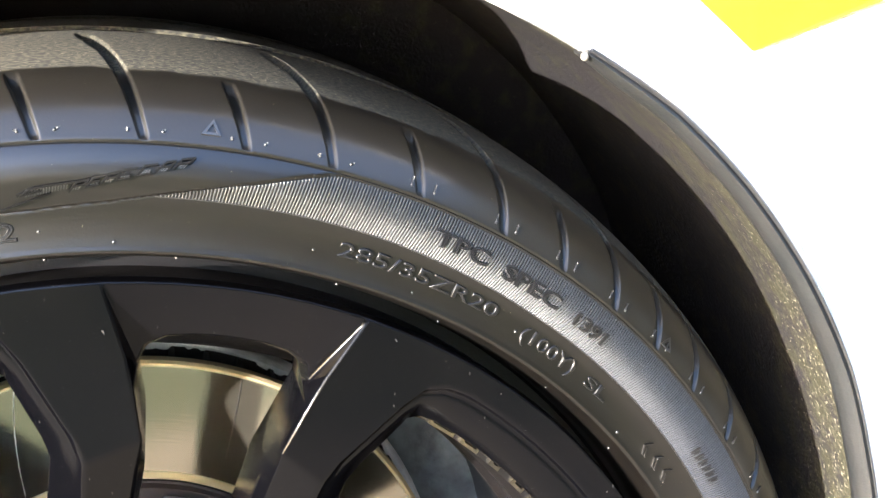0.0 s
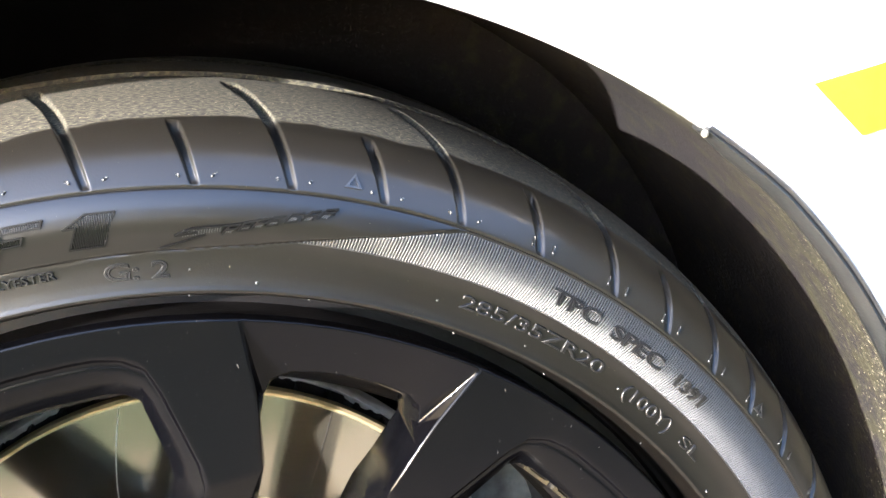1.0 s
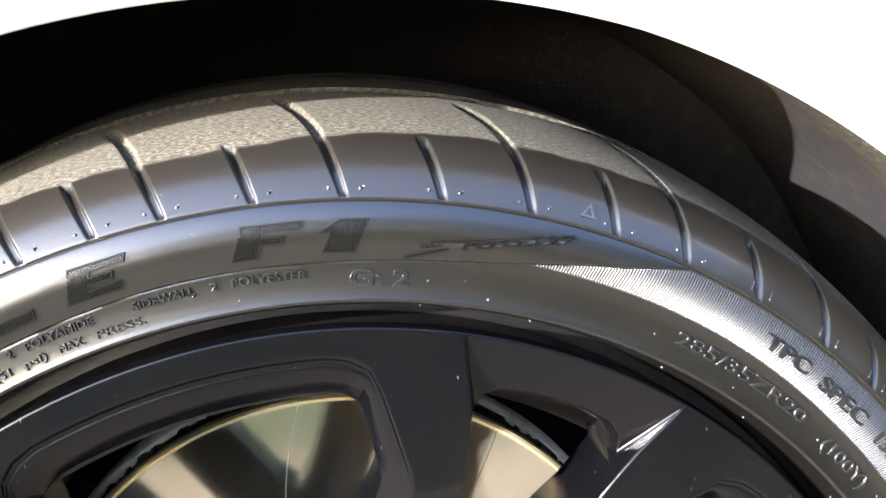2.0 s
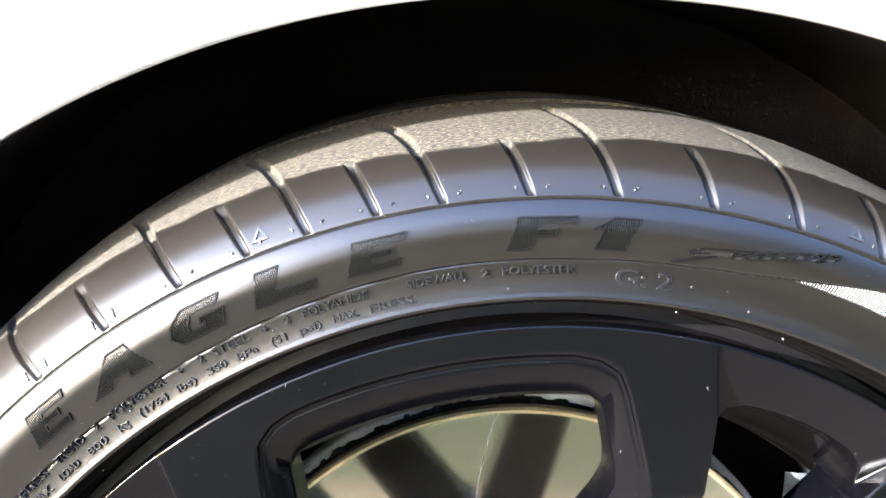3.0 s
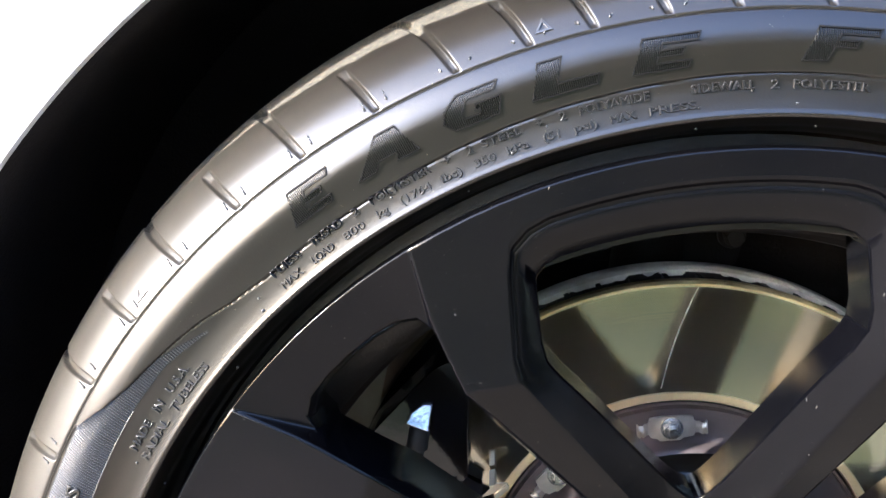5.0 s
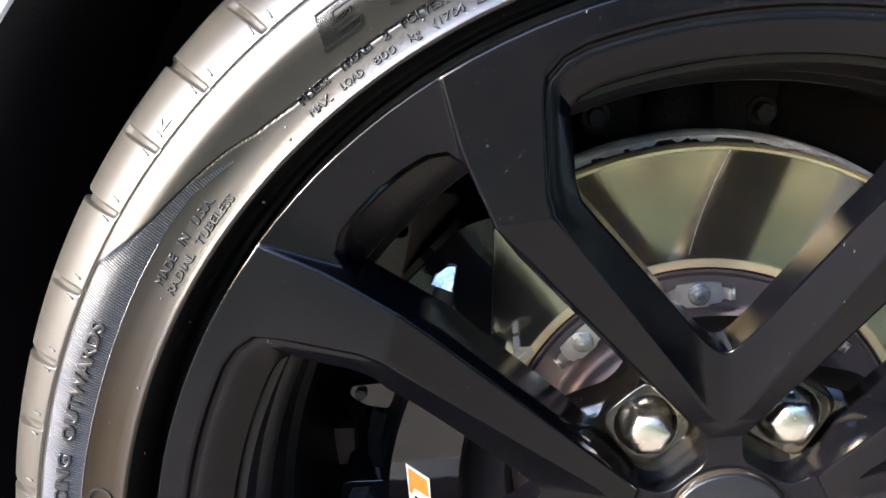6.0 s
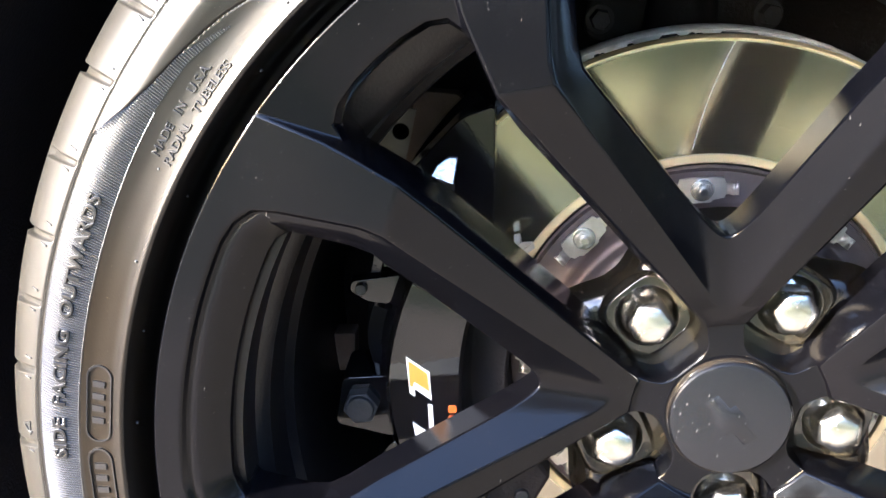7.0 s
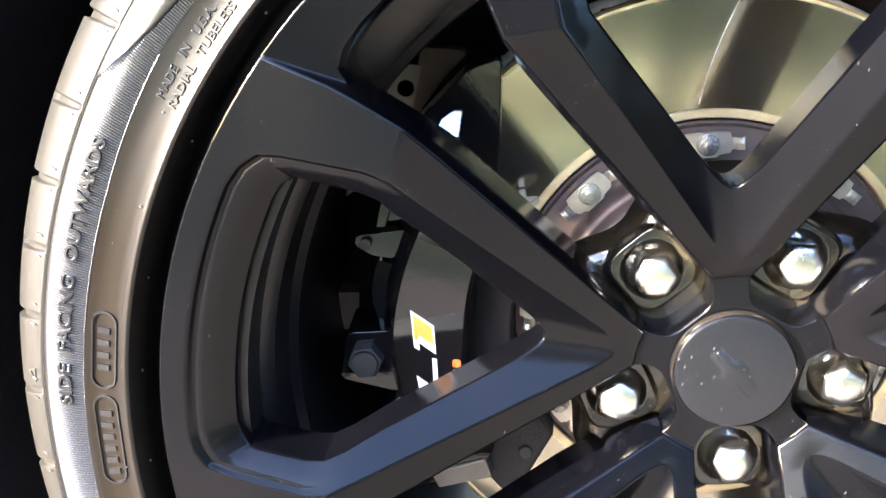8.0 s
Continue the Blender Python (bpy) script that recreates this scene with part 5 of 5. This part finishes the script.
    # two end blocks, the deep wall between them and the inboard half
    prism(bm, rounded([(-0.1400, 0.128), (-0.157, 0.119), (-0.188, 0.074), (-0.190, 0.046), (-0.150, 0.040), (-0.129, 0.058)], [0.004, 0.006, 0.010, 0.006, 0.004, 0.004], 4), 0.1220, 0.1480, 0.001)
    prism(bm, rounded([(-0.125, -0.062), (-0.168, -0.070), (-0.176, -0.090), (-0.148, -0.128), (-0.112, -0.112), (-0.104, -0.090)], 0.006, 4), 0.1200, 0.1480, 0.001)
    prism(bm, arc(0.190, 150, 206, 24) + arc(0.176, 206, 150, 24), 0.1480, 0.2150)
    prism(bm, arc(0.198, 141, 212, 24) + arc(0.130, 212, 141, 24), 0.1880, 0.2300)
    part("body", bm, M_CALIPER, cal, "gloss black cast body", smooth=30, bevel=0.0016)
    bm = bmesh.new()
    prism(bm, arc(0.1580, 163, 236, 30) + arc(0.1090, 229, 163, 24), 0.1280, 0.1476, 0.002)
    part("piston_housing", bm, M_CAST, cal, "black inner housing over the pads", smooth=30, bevel=0.002)
    bm = bmesh.new()
    prism(bm, [(-0.0873 + 0.0048 * math.cos(math.pi * k / 12), -0.0956 + 0.0048 * math.sin(math.pi * k / 12)) for k in range(24)], 0.1255, 0.1300, 0.0008)
    plug = bm
    bm = bmesh.new()
    prism(bm, rounded([(-0.1404, -0.1149), (-0.1098, -0.0990), (-0.1030, -0.1101), (-0.1340, -0.1239)], 0.001, 2), 0.1180, 0.1290, 0.0008)
    part("end_face", bm, M_SHIELD, cal, "grey end face of the casting", smooth=30, bevel=0.0008)
    bm = plug
    part("plug", bm, M_HOSE, cal, "dark round plug", smooth=30, bevel=0.0006)
    bm = bmesh.new()
    prism(bm, arc(0.176, 160, 200, 16) + arc(0.128, 200, 160, 16), 0.1330, 0.1480)
    part("brake_pad", bm, M_DARK, cal, "dark brake pad pressed on the disc", smooth=30)
    # small tilted mirror facet, added to give the sky's glint on the casting
    bm = bmesh.new()
    v = [bm.verts.new(p) for p in ((-0.1675, 0.1162, 0.0860), (-0.1550, 0.1155, 0.0838), (-0.1552, 0.1203, 0.0975), (-0.1600, 0.1201, 0.0970), (-0.1655, 0.1184, 0.0920))]
    w = [bm.verts.new(p.co + Vector((0, 0.004, 0.0))) for p in v]
    bm.faces.new(v)
    for i in range(5):
        bm.faces.new((v[i], v[(i + 1) % 5], w[(i + 1) % 5], w[i]))
    bmesh.ops.recalc_face_normals(bm, faces=bm.faces)
    part("sky_glint", bm, M_GLINT, cal, "small mirror-bright facet added for a glint of sky", bevel=0.0006)
    # the domed outer bridge that carries the mark
    bm = bmesh.new()
    rows = []
    n = 28
    for k in range(n + 1):
        a = 160 + 54 * k / n
        t = abs(k / n - 0.5) * 2
        drop = 0.022 * max(0, (t - 0.66) / 0.34) ** 2
        ro, ri = 0.1735 - 0.004 * t, 0.1345 + 0.003 * t
        rows.append([bm.verts.new(polar(r, a, y)) for r, y in ((ro + 0.010, 0.1300), (ro + 0.006, 0.1120 + drop), (ro + 0.0015, 0.0985 + drop), (ro, 0.0962 + drop),
                                                                (ri + 0.002, 0.0948 + drop), (ri, 0.0968 + drop), (ri - 0.003, 0.1080 + drop), (ri - 0.004, 0.1300))])
    for p, q in zip(rows, rows[1:]):
        for j in range(7):
            bm.faces.new((p[j], p[j + 1], q[j + 1], q[j]))
    bm.faces.new(rows[0])
    bm.faces.new(rows[-1][::-1])
    bmesh.ops.recalc_face_normals(bm, faces=bm.faces)
    part("outer_bridge", bm, M_CALIPER, cal, "smooth gloss black outer face", smooth=28, bevel=0.0014, segments=3)

    # the marks, flat plain shapes on the bridge
    def decal(points, mat, label, name="mark", up=0.0007):
        bm = bmesh.new()

        def depth(x, z):
            r = math.hypot(x, z)
            return 0.0962 - (0.1735 - r) / 0.038 * 0.0014
        v = [bm.verts.new((x, depth(x, z) - up, z)) for x, z in points]
        w = [bm.verts.new((x, depth(x, z) + 0.0004, z)) for x, z in points]
        bm.faces.new(v)
        for i in range(len(points)):
            j = (i + 1) % len(points)
            bm.faces.new((v[i], v[j], w[j], w[i]))
        bmesh.ops.recalc_face_normals(bm, faces=bm.faces)
        part(name, bm, mat, cal, label)
    decal([(-0.1652, -0.0068), (-0.1516, -0.0131), (-0.1480, -0.0290), (-0.1579, -0.0241), (-0.1569, -0.0286), (-0.1601, -0.0272)], M_WHITE, "white outline of the mark")
    decal([(-0.1636, -0.0088), (-0.1526, -0.0142), (-0.1500, -0.0240), (-0.1586, -0.0200), (-0.1592, -0.0232), (-0.1607, -0.0226)], M_ORANGE, "orange slanted patch", "patch", 0.0010)
    decal([(-0.1497, -0.0316), (-0.1472, -0.0318), (-0.1420, -0.0560), (-0.1446, -0.0560)], M_WHITE, "white upright stroke", "stroke")
    decal([(-0.1562, -0.0436), (-0.1456, -0.0488), (-0.1455, -0.0580), (-0.1524, -0.0548)], M_WHITE, "white angular stroke", "stroke")
    for k in range(4):
        z = -0.0303 - 0.0056 * k
        x = -0.1390 + 0.0010 * k
        decal(rounded([(x, z), (x + 0.0044, z + 0.0008), (x + 0.0051, z - 0.0034), (x + 0.0007, z - 0.0042)], 0.0014, 3), M_REDOR, "red-orange bar", "maker_bar")
    # lug with a capped bolt
    bm = bmesh.new()
    c = polar(0.1915, -165.9, 0)
    prism(bm, rounded([(c.x - 0.014, c.z - 0.016), (c.x + 0.022, c.z - 0.018), (c.x + 0.022, c.z + 0.022), (c.x - 0.014, c.z + 0.014)], 0.005), 0.1130, 0.1500, 0.001)
    part("lug", bm, M_CALIPER, cal, smooth=30, bevel=0.001)
    bm = bmesh.new()
    prism(bm, [(c.x + 0.0105 * math.cos(math.pi * k / 3 + 0.3), c.z + 0.0105 * math.sin(math.pi * k / 3 + 0.3)) for k in range(6)], 0.1060, 0.1150, 0.0008)
    prism(bm, [(c.x + 0.0078 * math.cos(math.pi * k / 12), c.z + 0.0078 * math.sin(math.pi * k / 12)) for k in range(24)], 0.1035, 0.1070, 0.0006)
    part("bolt", bm, M_HOSE, cal, "dark hexagonal bolt", smooth=30, bevel=0.0004)
    # upper bracket with a pin, and the strap between
    bm = bmesh.new()
    c = polar(0.1971, 174.9, 0)
    prism(bm, rounded([(c.x - 0.006, c.z - 0.002), (c.x + 0.005, c.z - 0.007), (c.x + 0.018, c.z - 0.006), (c.x + 0.0225, c.z + 0.0125), (c.x + 0.002, c.z + 0.007), (c.x - 0.006, c.z + 0.004)], 0.0025), 0.1180, 0.1270, 0.001)
    part("bracket", bm, M_CALIPER, cal, smooth=50, bevel=0.0026, segments=3)
    bm = bmesh.new()
    prism(bm, rounded([(c.x + 0.0100, c.z + 0.0135), (c.x + 0.0220, c.z + 0.0170), (c.x + 0.0260, c.z + 0.0350), (c.x + 0.0120, c.z + 0.0300)], 0.002), 0.1190, 0.1290, 0.001)
    part("upper_bracket", bm, M_CALIPER, cal, smooth=50, bevel=0.0026, segments=3)
    bm = bmesh.new()
    tube(bm, [(c.x + 0.001, 0.1140, c.z + 0.001), (c.x + 0.001, 0.1200, c.z + 0.001)], [0.0030, 0.0036], 14)
    part("pin", bm, M_HOSE, cal, smooth=40)
    bm = bmesh.new()
    rows = []
    for k in range(13):
        f = k / 12
        z = c.z - 0.0075 - 0.033 * f
        bow = 0.003 * math.sin(math.pi * f) - 0.004 * f
        rows.append([bm.verts.new((c.x + x + 0.008 - bow, y, z)) for x, y in ((0.0, 0.1290), (0.001, 0.1170), (0.009, 0.1150), (0.011, 0.1290))])
    for p, q in zip(rows, rows[1:]):
        for j in range(3):
            bm.faces.new((p[j], p[j + 1], q[j + 1], q[j]))
    bmesh.ops.recalc_face_normals(bm, faces=bm.faces)
    part("strap", bm, M_CALIPER, cal, smooth=40)
    # bleed screw with a cap
    bm = bmesh.new()
    c = Vector((-0.1600, 0.124, 0.0700))
    tube(bm, [c + Vector((0, 0, -0.012)), c, c + Vector((0, 0, 0.001)), c + Vector((0, 0, 0.012)), c + Vector((0.0, 0, 0.016))], [0.0048, 0.0048, 0.0062, 0.0060, 0.0040], 16)
    part("bleed_screw", bm, M_HOSE, cal, "black rubber capped bleed screw", smooth=40)
    bm = bmesh.new()
    tube(bm, [c + Vector((0, 0, -0.0135)), c + Vector((0, 0, -0.0085))], 0.0063, 16)
    part("collar", bm, M_ZINC, cal, "pale metal collar", smooth=40)
    bm = bmesh.new()
    tube(bm, [(-0.175, 0.1205, 0.052), (-0.155, 0.1175, 0.054), (-0.136, 0.1195, 0.056)], 0.0016, 8)
    part("pipe", bm, M_ZINC, cal, smooth=60)
    bm = bmesh.new()
    prism(bm, rounded([(-0.1215, 0.0465), (-0.1150, 0.0500), (-0.1085, 0.0575), (-0.1145, 0.0560)], 0.0008, 2), 0.1262, 0.1275)
    prism(bm, rounded([(-0.1150, 0.0500), (-0.1132, 0.0478), (-0.1070, 0.0550), (-0.1085, 0.0575)], 0.0006, 2), 0.1240, 0.1275)
    prism(bm, [(-0.1165, 0.0510), (-0.1135, 0.0525), (-0.1150, 0.0550), (-0.1180, 0.0535)], 0.1270, 0.1480)
    part("pad_clip", bm, M_ZINC, cal, "bent bright spring plate", smooth=30, bevel=0.0004)
    bm = bmesh.new()
    ring = [(-0.1290, 0.0395), (-0.1225, 0.0360), (-0.1190, 0.0425), (-0.1255, 0.0460)]
    hole = [(-0.1240 + (x + 0.1240) * 0.6, 0.0410 + (z - 0.0410) * 0.6) for x, z in ring]
    for k in range(4):
        m = (k + 1) % 4
        prism(bm, [ring[k], ring[m], hole[m], hole[k]], 0.1255, 0.1300)
    part("clip_frame", bm, M_AMBERED, cal, "small tan square bracket", smooth=30)
    bm = bmesh.new()
    prism(bm, hole, 0.1285, 0.1480)
    part("pin_head", bm, M_BROWN, cal, "brown pin end", smooth=30)


caliper()


# ---- what stands behind the wheel ----
def knuckle():
    th = tagged(empty("steering_knuckle", HUB), "dark cast steering knuckle with arms and bolts behind the disc", "suspension part")
    bm = bmesh.new()
    tube(bm, [(0, 0.19, 0), (0, 0.26, 0)], [0.055, 0.062], 32)
    tube(bm, [(-0.02, 0.235, 0.02), (-0.03, 0.255, 0.14), (-0.035, 0.275, 0.215)], [0.032, 0.026, 0.020], 16)
    tube(bm, [(0.0, 0.235, -0.02), (0.0, 0.26, -0.17)], [0.034, 0.026], 16)
    tube(bm, [(-0.02, 0.24, 0.0), (-0.14, 0.26, -0.04)], [0.03, 0.018], 16)
    part("casting", bm, M_CAST, th, smooth=40)
    for x, z, y, r in ((-0.0262, 0.1890, 0.255, 0.0075), (0.0217, 0.1888, 0.258, 0.0070), (-0.0820, 0.1690, 0.258, 0.0070)):
        bm = bmesh.new()
        prism(bm, [(x + r * math.cos(math.pi * k / 3), z + r * math.sin(math.pi * k / 3)) for k in range(6)], y, y + 0.012, 0.0006)
        prism(bm, [(x + r * 1.35 * math.cos(math.pi * k / 8), z + r * 1.35 * math.sin(math.pi * k / 8)) for k in range(16)], y + 0.012, y + 0.016)
        part("bolt", bm, M_BOLT, th, "dull grey steel bolt head", smooth=30, bevel=0.0004)
    bm = bmesh.new()
    prism(bm, rounded([(-0.09, 0.155), (0.03, 0.165), (0.03, 0.225), (-0.09, 0.215)], 0.01), 0.274, 0.29)
    part("upper_plate", bm, M_CAST, th, smooth=30, bevel=0.001)
    arm = tagged(empty("control_arm", HUB), "black control arm running inboard from the knuckle", "suspension part")
    bm = bmesh.new()
    tube(bm, [(0.0, 0.26, -0.17), (-0.05, 0.45, -0.16), (-0.10, 0.75, -0.13)], [0.03, 0.026, 0.03], 14)
    part("arm", bm, M_DARK, arm, smooth=40)
    strut = tagged(empty("strut", HUB), "black damper strut rising into the wheel arch", "suspension part")
    bm = bmesh.new()
    tube(bm, [(-0.035, 0.285, 0.18), (-0.03, 0.33, 0.33), (-0.02, 0.36, 0.42)], [0.028, 0.03, 0.03], 20)
    part("damper", bm, M_DARK, strut, smooth=40)


knuckle()


def dust_shield():
    th = tagged(empty("dust_shield", HUB), "pale grey pressed dust shield with a round hole", "dust shield")
    bm = bmesh.new()
    hole = (-0.1929, 0.0892)
    outer = [(-0.2450, -0.0040), (-0.2370, 0.0005), (-0.2120, 0.0240), (-0.1900, 0.0300), (-0.1855, 0.1040), (-0.2200, 0.1040), (-0.2400, 0.0700)]
    ring_in = [(hole[0] + 0.0052 * math.cos(2 * math.pi * k / 20), hole[1] + 0.0052 * math.sin(2 * math.pi * k / 20)) for k in range(20)]
    o = [bm.verts.new((x, 0.205, z)) for x, z in outer]
    i_ = [bm.verts.new((x, 0.205, z)) for x, z in ring_in]
    es = [bm.edges.new((o[k], o[(k + 1) % len(o)])) for k in range(len(o))] + [bm.edges.new((i_[k], i_[(k + 1) % 20])) for k in range(20)]
    bmesh.ops.triangle_fill(bm, edges=es, use_beauty=True)
    ob = part("plate", bm, M_SHIELD, th)
    ob.modifiers.new("sheet", "SOLIDIFY").thickness = 0.002
    br = tagged(empty("inner_bracket", HUB), "brown rusty bracket inside the wheel arch", "bracket")
    bm = bmesh.new()
    prism(bm, rounded([(-0.188, 0.060), (-0.162, 0.065), (-0.160, 0.117), (-0.188, 0.115)], 0.005), 0.206, 0.225)
    part("upper_leaf", bm, M_BROWN, br, smooth=30, bevel=0.002)
    bm = bmesh.new()
    prism(bm, rounded([(-0.2225, -0.0465), (-0.2030, -0.0425), (-0.2000, -0.0675), (-0.2185, -0.0715)], 0.002), 0.1980, 0.215)
    part("lower_leaf", bm, M_BROWN, br, smooth=30, bevel=0.002)


dust_shield()


def crinkled_shield():
    th = tagged(empty("heat_shield", HUB), "grey crinkled metal heat shield beside the brake disc", "heat shield")
    bm = bmesh.new()
    nx, nz = 26, 40
    grid = []
    for i in range(nx + 1):
        col = []
        for k in range(nz + 1):
            x, z = 0.165 + 0.0625 * i / nx, -0.06 + 0.19 * k / nz
            w = 0.0022 * noise.noise(Vector((x * 130, z * 90, 2))) + 0.001 * noise.noise(Vector((x * 330, z * 260, 7)))
            col.append(bm.verts.new((x, 0.200 + w, z)))
        grid.append(col)
    for i in range(nx):
        for k in range(nz):
            bm.faces.new((grid[i][k], grid[i + 1][k], grid[i + 1][k + 1], grid[i][k + 1]))
    ob = part("sheet", bm, M_CRINKLE, th, smooth=180)
    ob.modifiers.new("sheet", "SOLIDIFY").thickness = 0.001


crinkled_shield()


# ---- the car's wing, bumper and wheel arch ----
EDGE = [(-14, 0.352), (0, 0.363), (17.5, 0.3765), (24, 0.3830), (31.6, 0.3882), (39.7, 0.3928), (46.3, 0.3957), (54, 0.3955), (73, 0.3968), (91.7, 0.3934),
        (115, 0.3982), (132, 0.4017), (148, 0.3970), (165, 0.3920), (194, 0.3850), (216, 0.3850)]


def edge_r(a):
    return float(np.interp(a, [e[0] for e in EDGE], [e[1] for e in EDGE]))


def panel_y(x, z):
    """Outer skin of the body side: nearly upright, drawn in towards the bonnet and the sill."""
    return -0.004 + 0.55 * max(0, z - 0.46) ** 2 + 0.10 * max(0, -z - 0.02) ** 2 + 0.10 * x * x - 0.005 * math.exp(-((math.hypot(x, z) - 0.45) / 0.05) ** 2)


def body_side():
    car = tagged(empty("car_body", HUB), "glossy white car body side with an open wheel arch", "car")

    def skin(a0, a1, name, label):
        bm = bmesh.new()
        rows = []
        n = int((a1 - a0) / 1.5)
        for k in range(n + 1):
            a = a0 + (a1 - a0) * k / n
            ca, sa = math.cos(radians(a)), math.sin(radians(a))
            r0 = edge_r(a)
            far = min((0.95 if ca > 0 else 1.25) / max(abs(ca), 1e-6), 0.60 / max(sa, 1e-6) if sa > 0 else 0.20 / max(-sa, 1e-6))
            far = max(far, r0 + 0.03)
            col = [bm.verts.new((r0 * ca, 0.003, r0 * sa)), bm.verts.new((r0 * ca, -0.002, r0 * sa))]
            for f in (0.004, 0.012, 0.03, 0.06, 0.12, 0.22, 0.36, 0.55, 0.78, 1.0):
                r = r0 + (far - r0) * f
                x, z = r * ca, r * sa
                y = panel_y(x, z)
                if f < 0.01:
                    y = -0.0035
                col.append(bm.verts.new((x, y, z)))
            rows.append(col)
        for p, q in zip(rows, rows[1:]):
            for j in range(len(p) - 1):
                bm.faces.new((p[j], p[j + 1], q[j + 1], q[j]))
        bmesh.ops.recalc_face_normals(bm, faces=bm.faces)
        ob = part(name, bm, M_PAINT, car, label, smooth=40)
        md = ob.modifiers.new("sheet", "SOLIDIFY")
        md.thickness, md.offset, md.use_rim = 0.0015, -1, False
        return ob
    skin(53.7, 215, "wing", "white painted front wing")
    skin(-14, 53.7, "bumper", "white painted bumper corner")
    # bonnet and hidden parts that close the body above and behind
    bm = bmesh.new()
    prism(bm, [(-1.25, 0.585), (0.95, 0.585), (0.95, 0.61), (-1.25, 0.61)], 0.02, 1.5)
    part("bonnet", bm, M_PAINT, car, "white painted bonnet", bevel=0.008)
    bm = bmesh.new()
    prism(bm, [(-1.24, -0.19), (-0.50, -0.19), (-0.50, 0.58), (-1.24, 0.58)], 0.09, 1.5)
    prism(bm, [(0.50, -0.19), (0.90, -0.19), (0.90, 0.58), (0.50, 0.58)], 0.12, 1.5)
    prism(bm, [(-0.50, 0.47), (0.50, 0.47), (0.50, 0.58), (-0.50, 0.58)], 0.09, 1.5)
    part("inner_structure", bm, M_DARK, car, "black inner structure")
    # liner: felt tub round the wheel
    bm = bmesh.new()
    rows = []
    for k in range(133):
        a = -14 + 229 * k / 132
        r0 = edge_r(a)
        prof = [(r0 + 0.0006, 0.000), (r0 + 0.0008, 0.004), (r0 + 0.0012, 0.012), (r0 + 0.0022, 0.022), (r0 + 0.0045, 0.040), (r0 + 0.010, 0.080), (r0 + 0.016, 0.150), (r0 + 0.020, 0.300)]
        row = []
        for j, (r, y) in enumerate(prof):
            w = 0.0012 * noise.noise(Vector((a * 0.25, y * 40, 0))) * (j > 1)
            row.append(bm.verts.new(polar(r + w * (j > 2), a, y)))
        rows.append(row)
    for p, q in zip(rows, rows[1:]):
        for j in range(len(p) - 1):
            bm.faces.new((p[j], q[j], q[j + 1], p[j + 1]))
    part("arch_liner", bm, M_LINER, car, "black felt wheel-arch liner with road dust, painted paler along its sunlit front edge", smooth=60)
    bm = bmesh.new()
    prism(bm, [(0.425 * math.cos(radians(a)), 0.425 * math.sin(radians(a))) for a in range(-14, 216, 4)], 0.300, 0.315)
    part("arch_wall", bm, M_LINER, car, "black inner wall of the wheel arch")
    # grey lip that starts at the seam and runs down the bumper edge
    bm = bmesh.new()
    rows = []
    for k in range(80):
        a = 53.2 - 67.0 * k / 79
        r0 = edge_r(a)
        wide = min(1, 0.35 + k / 5) * (0.0042 + 0.0022 * min(1, k / 55))
        rows.append([bm.verts.new(polar(r, a, y)) for r, y in ((r0 + 0.0012, 0.004), (r0 + 0.0012, -0.0045), (r0 - wide * 0.35, -0.0065), (r0 - wide * 0.8, -0.0035), (r0 - wide, 0.001), (r0 - wide * 0.8, 0.006), (r0, 0.008))])
    for p, q in zip(rows, rows[1:]):
        for j in range(6):
            bm.faces.new((p[j], p[j + 1], q[j + 1], q[j]))
    bm.faces.new(rows[0])
    bmesh.ops.recalc_face_normals(bm, faces=bm.faces)
    part("arch_lip", bm, M_TRIM, car, "grey rubber lip along the bumper edge", smooth=60)
    bm = bmesh.new()
    tube(bm, [polar(edge_r(a) + 0.0014, a, -0.0046) for a in np.linspace(53.0, -12.0, 100)], [0.0011] * 20 + [0.0011 - 0.0008 * k / 79 for k in range(80)], 6)
    part("seal", bm, M_HOSE, car, "thin black seal beside the lip", smooth=60)
    bm = bmesh.new()
    bmesh.ops.create_icosphere(bm, subdivisions=2, radius=0.0016, matrix=Matrix.Translation(polar(0.3935, 53.2, -0.0055)))
    part("rivet", bm, M_ZINC, car, "small pale rivet at the seam", smooth=180)
    # side marker lamp
    bm = bmesh.new()
    plan = rounded([(0.2845, 0.3298), (0.3085, 0.3056), (0.3735, 0.3160), (0.4600, 0.3330), (0.4500, 0.3700), (0.3600, 0.3430), (0.3150, 0.3345)], [0.001, 0.001, 0.001, 0.004, 0.004, 0.002, 0.001], 3)
    top = [bm.verts.new((x, panel_y(x, z) - 0.0035, z)) for x, z in plan]
    bot = [bm.verts.new((x, panel_y(x, z) + 0.006, z)) for x, z in plan]
    bm.faces.new(top)
    for i in range(len(plan)):
        j = (i + 1) % len(plan)
        bm.faces.new((top[i], top[j], bot[j], bot[i]))
    bmesh.ops.recalc_face_normals(bm, faces=bm.faces)
    part("side_marker", bm, M_AMBER, car, "yellow wedge-shaped side marker lamp", bevel=0.0006)


body_side()
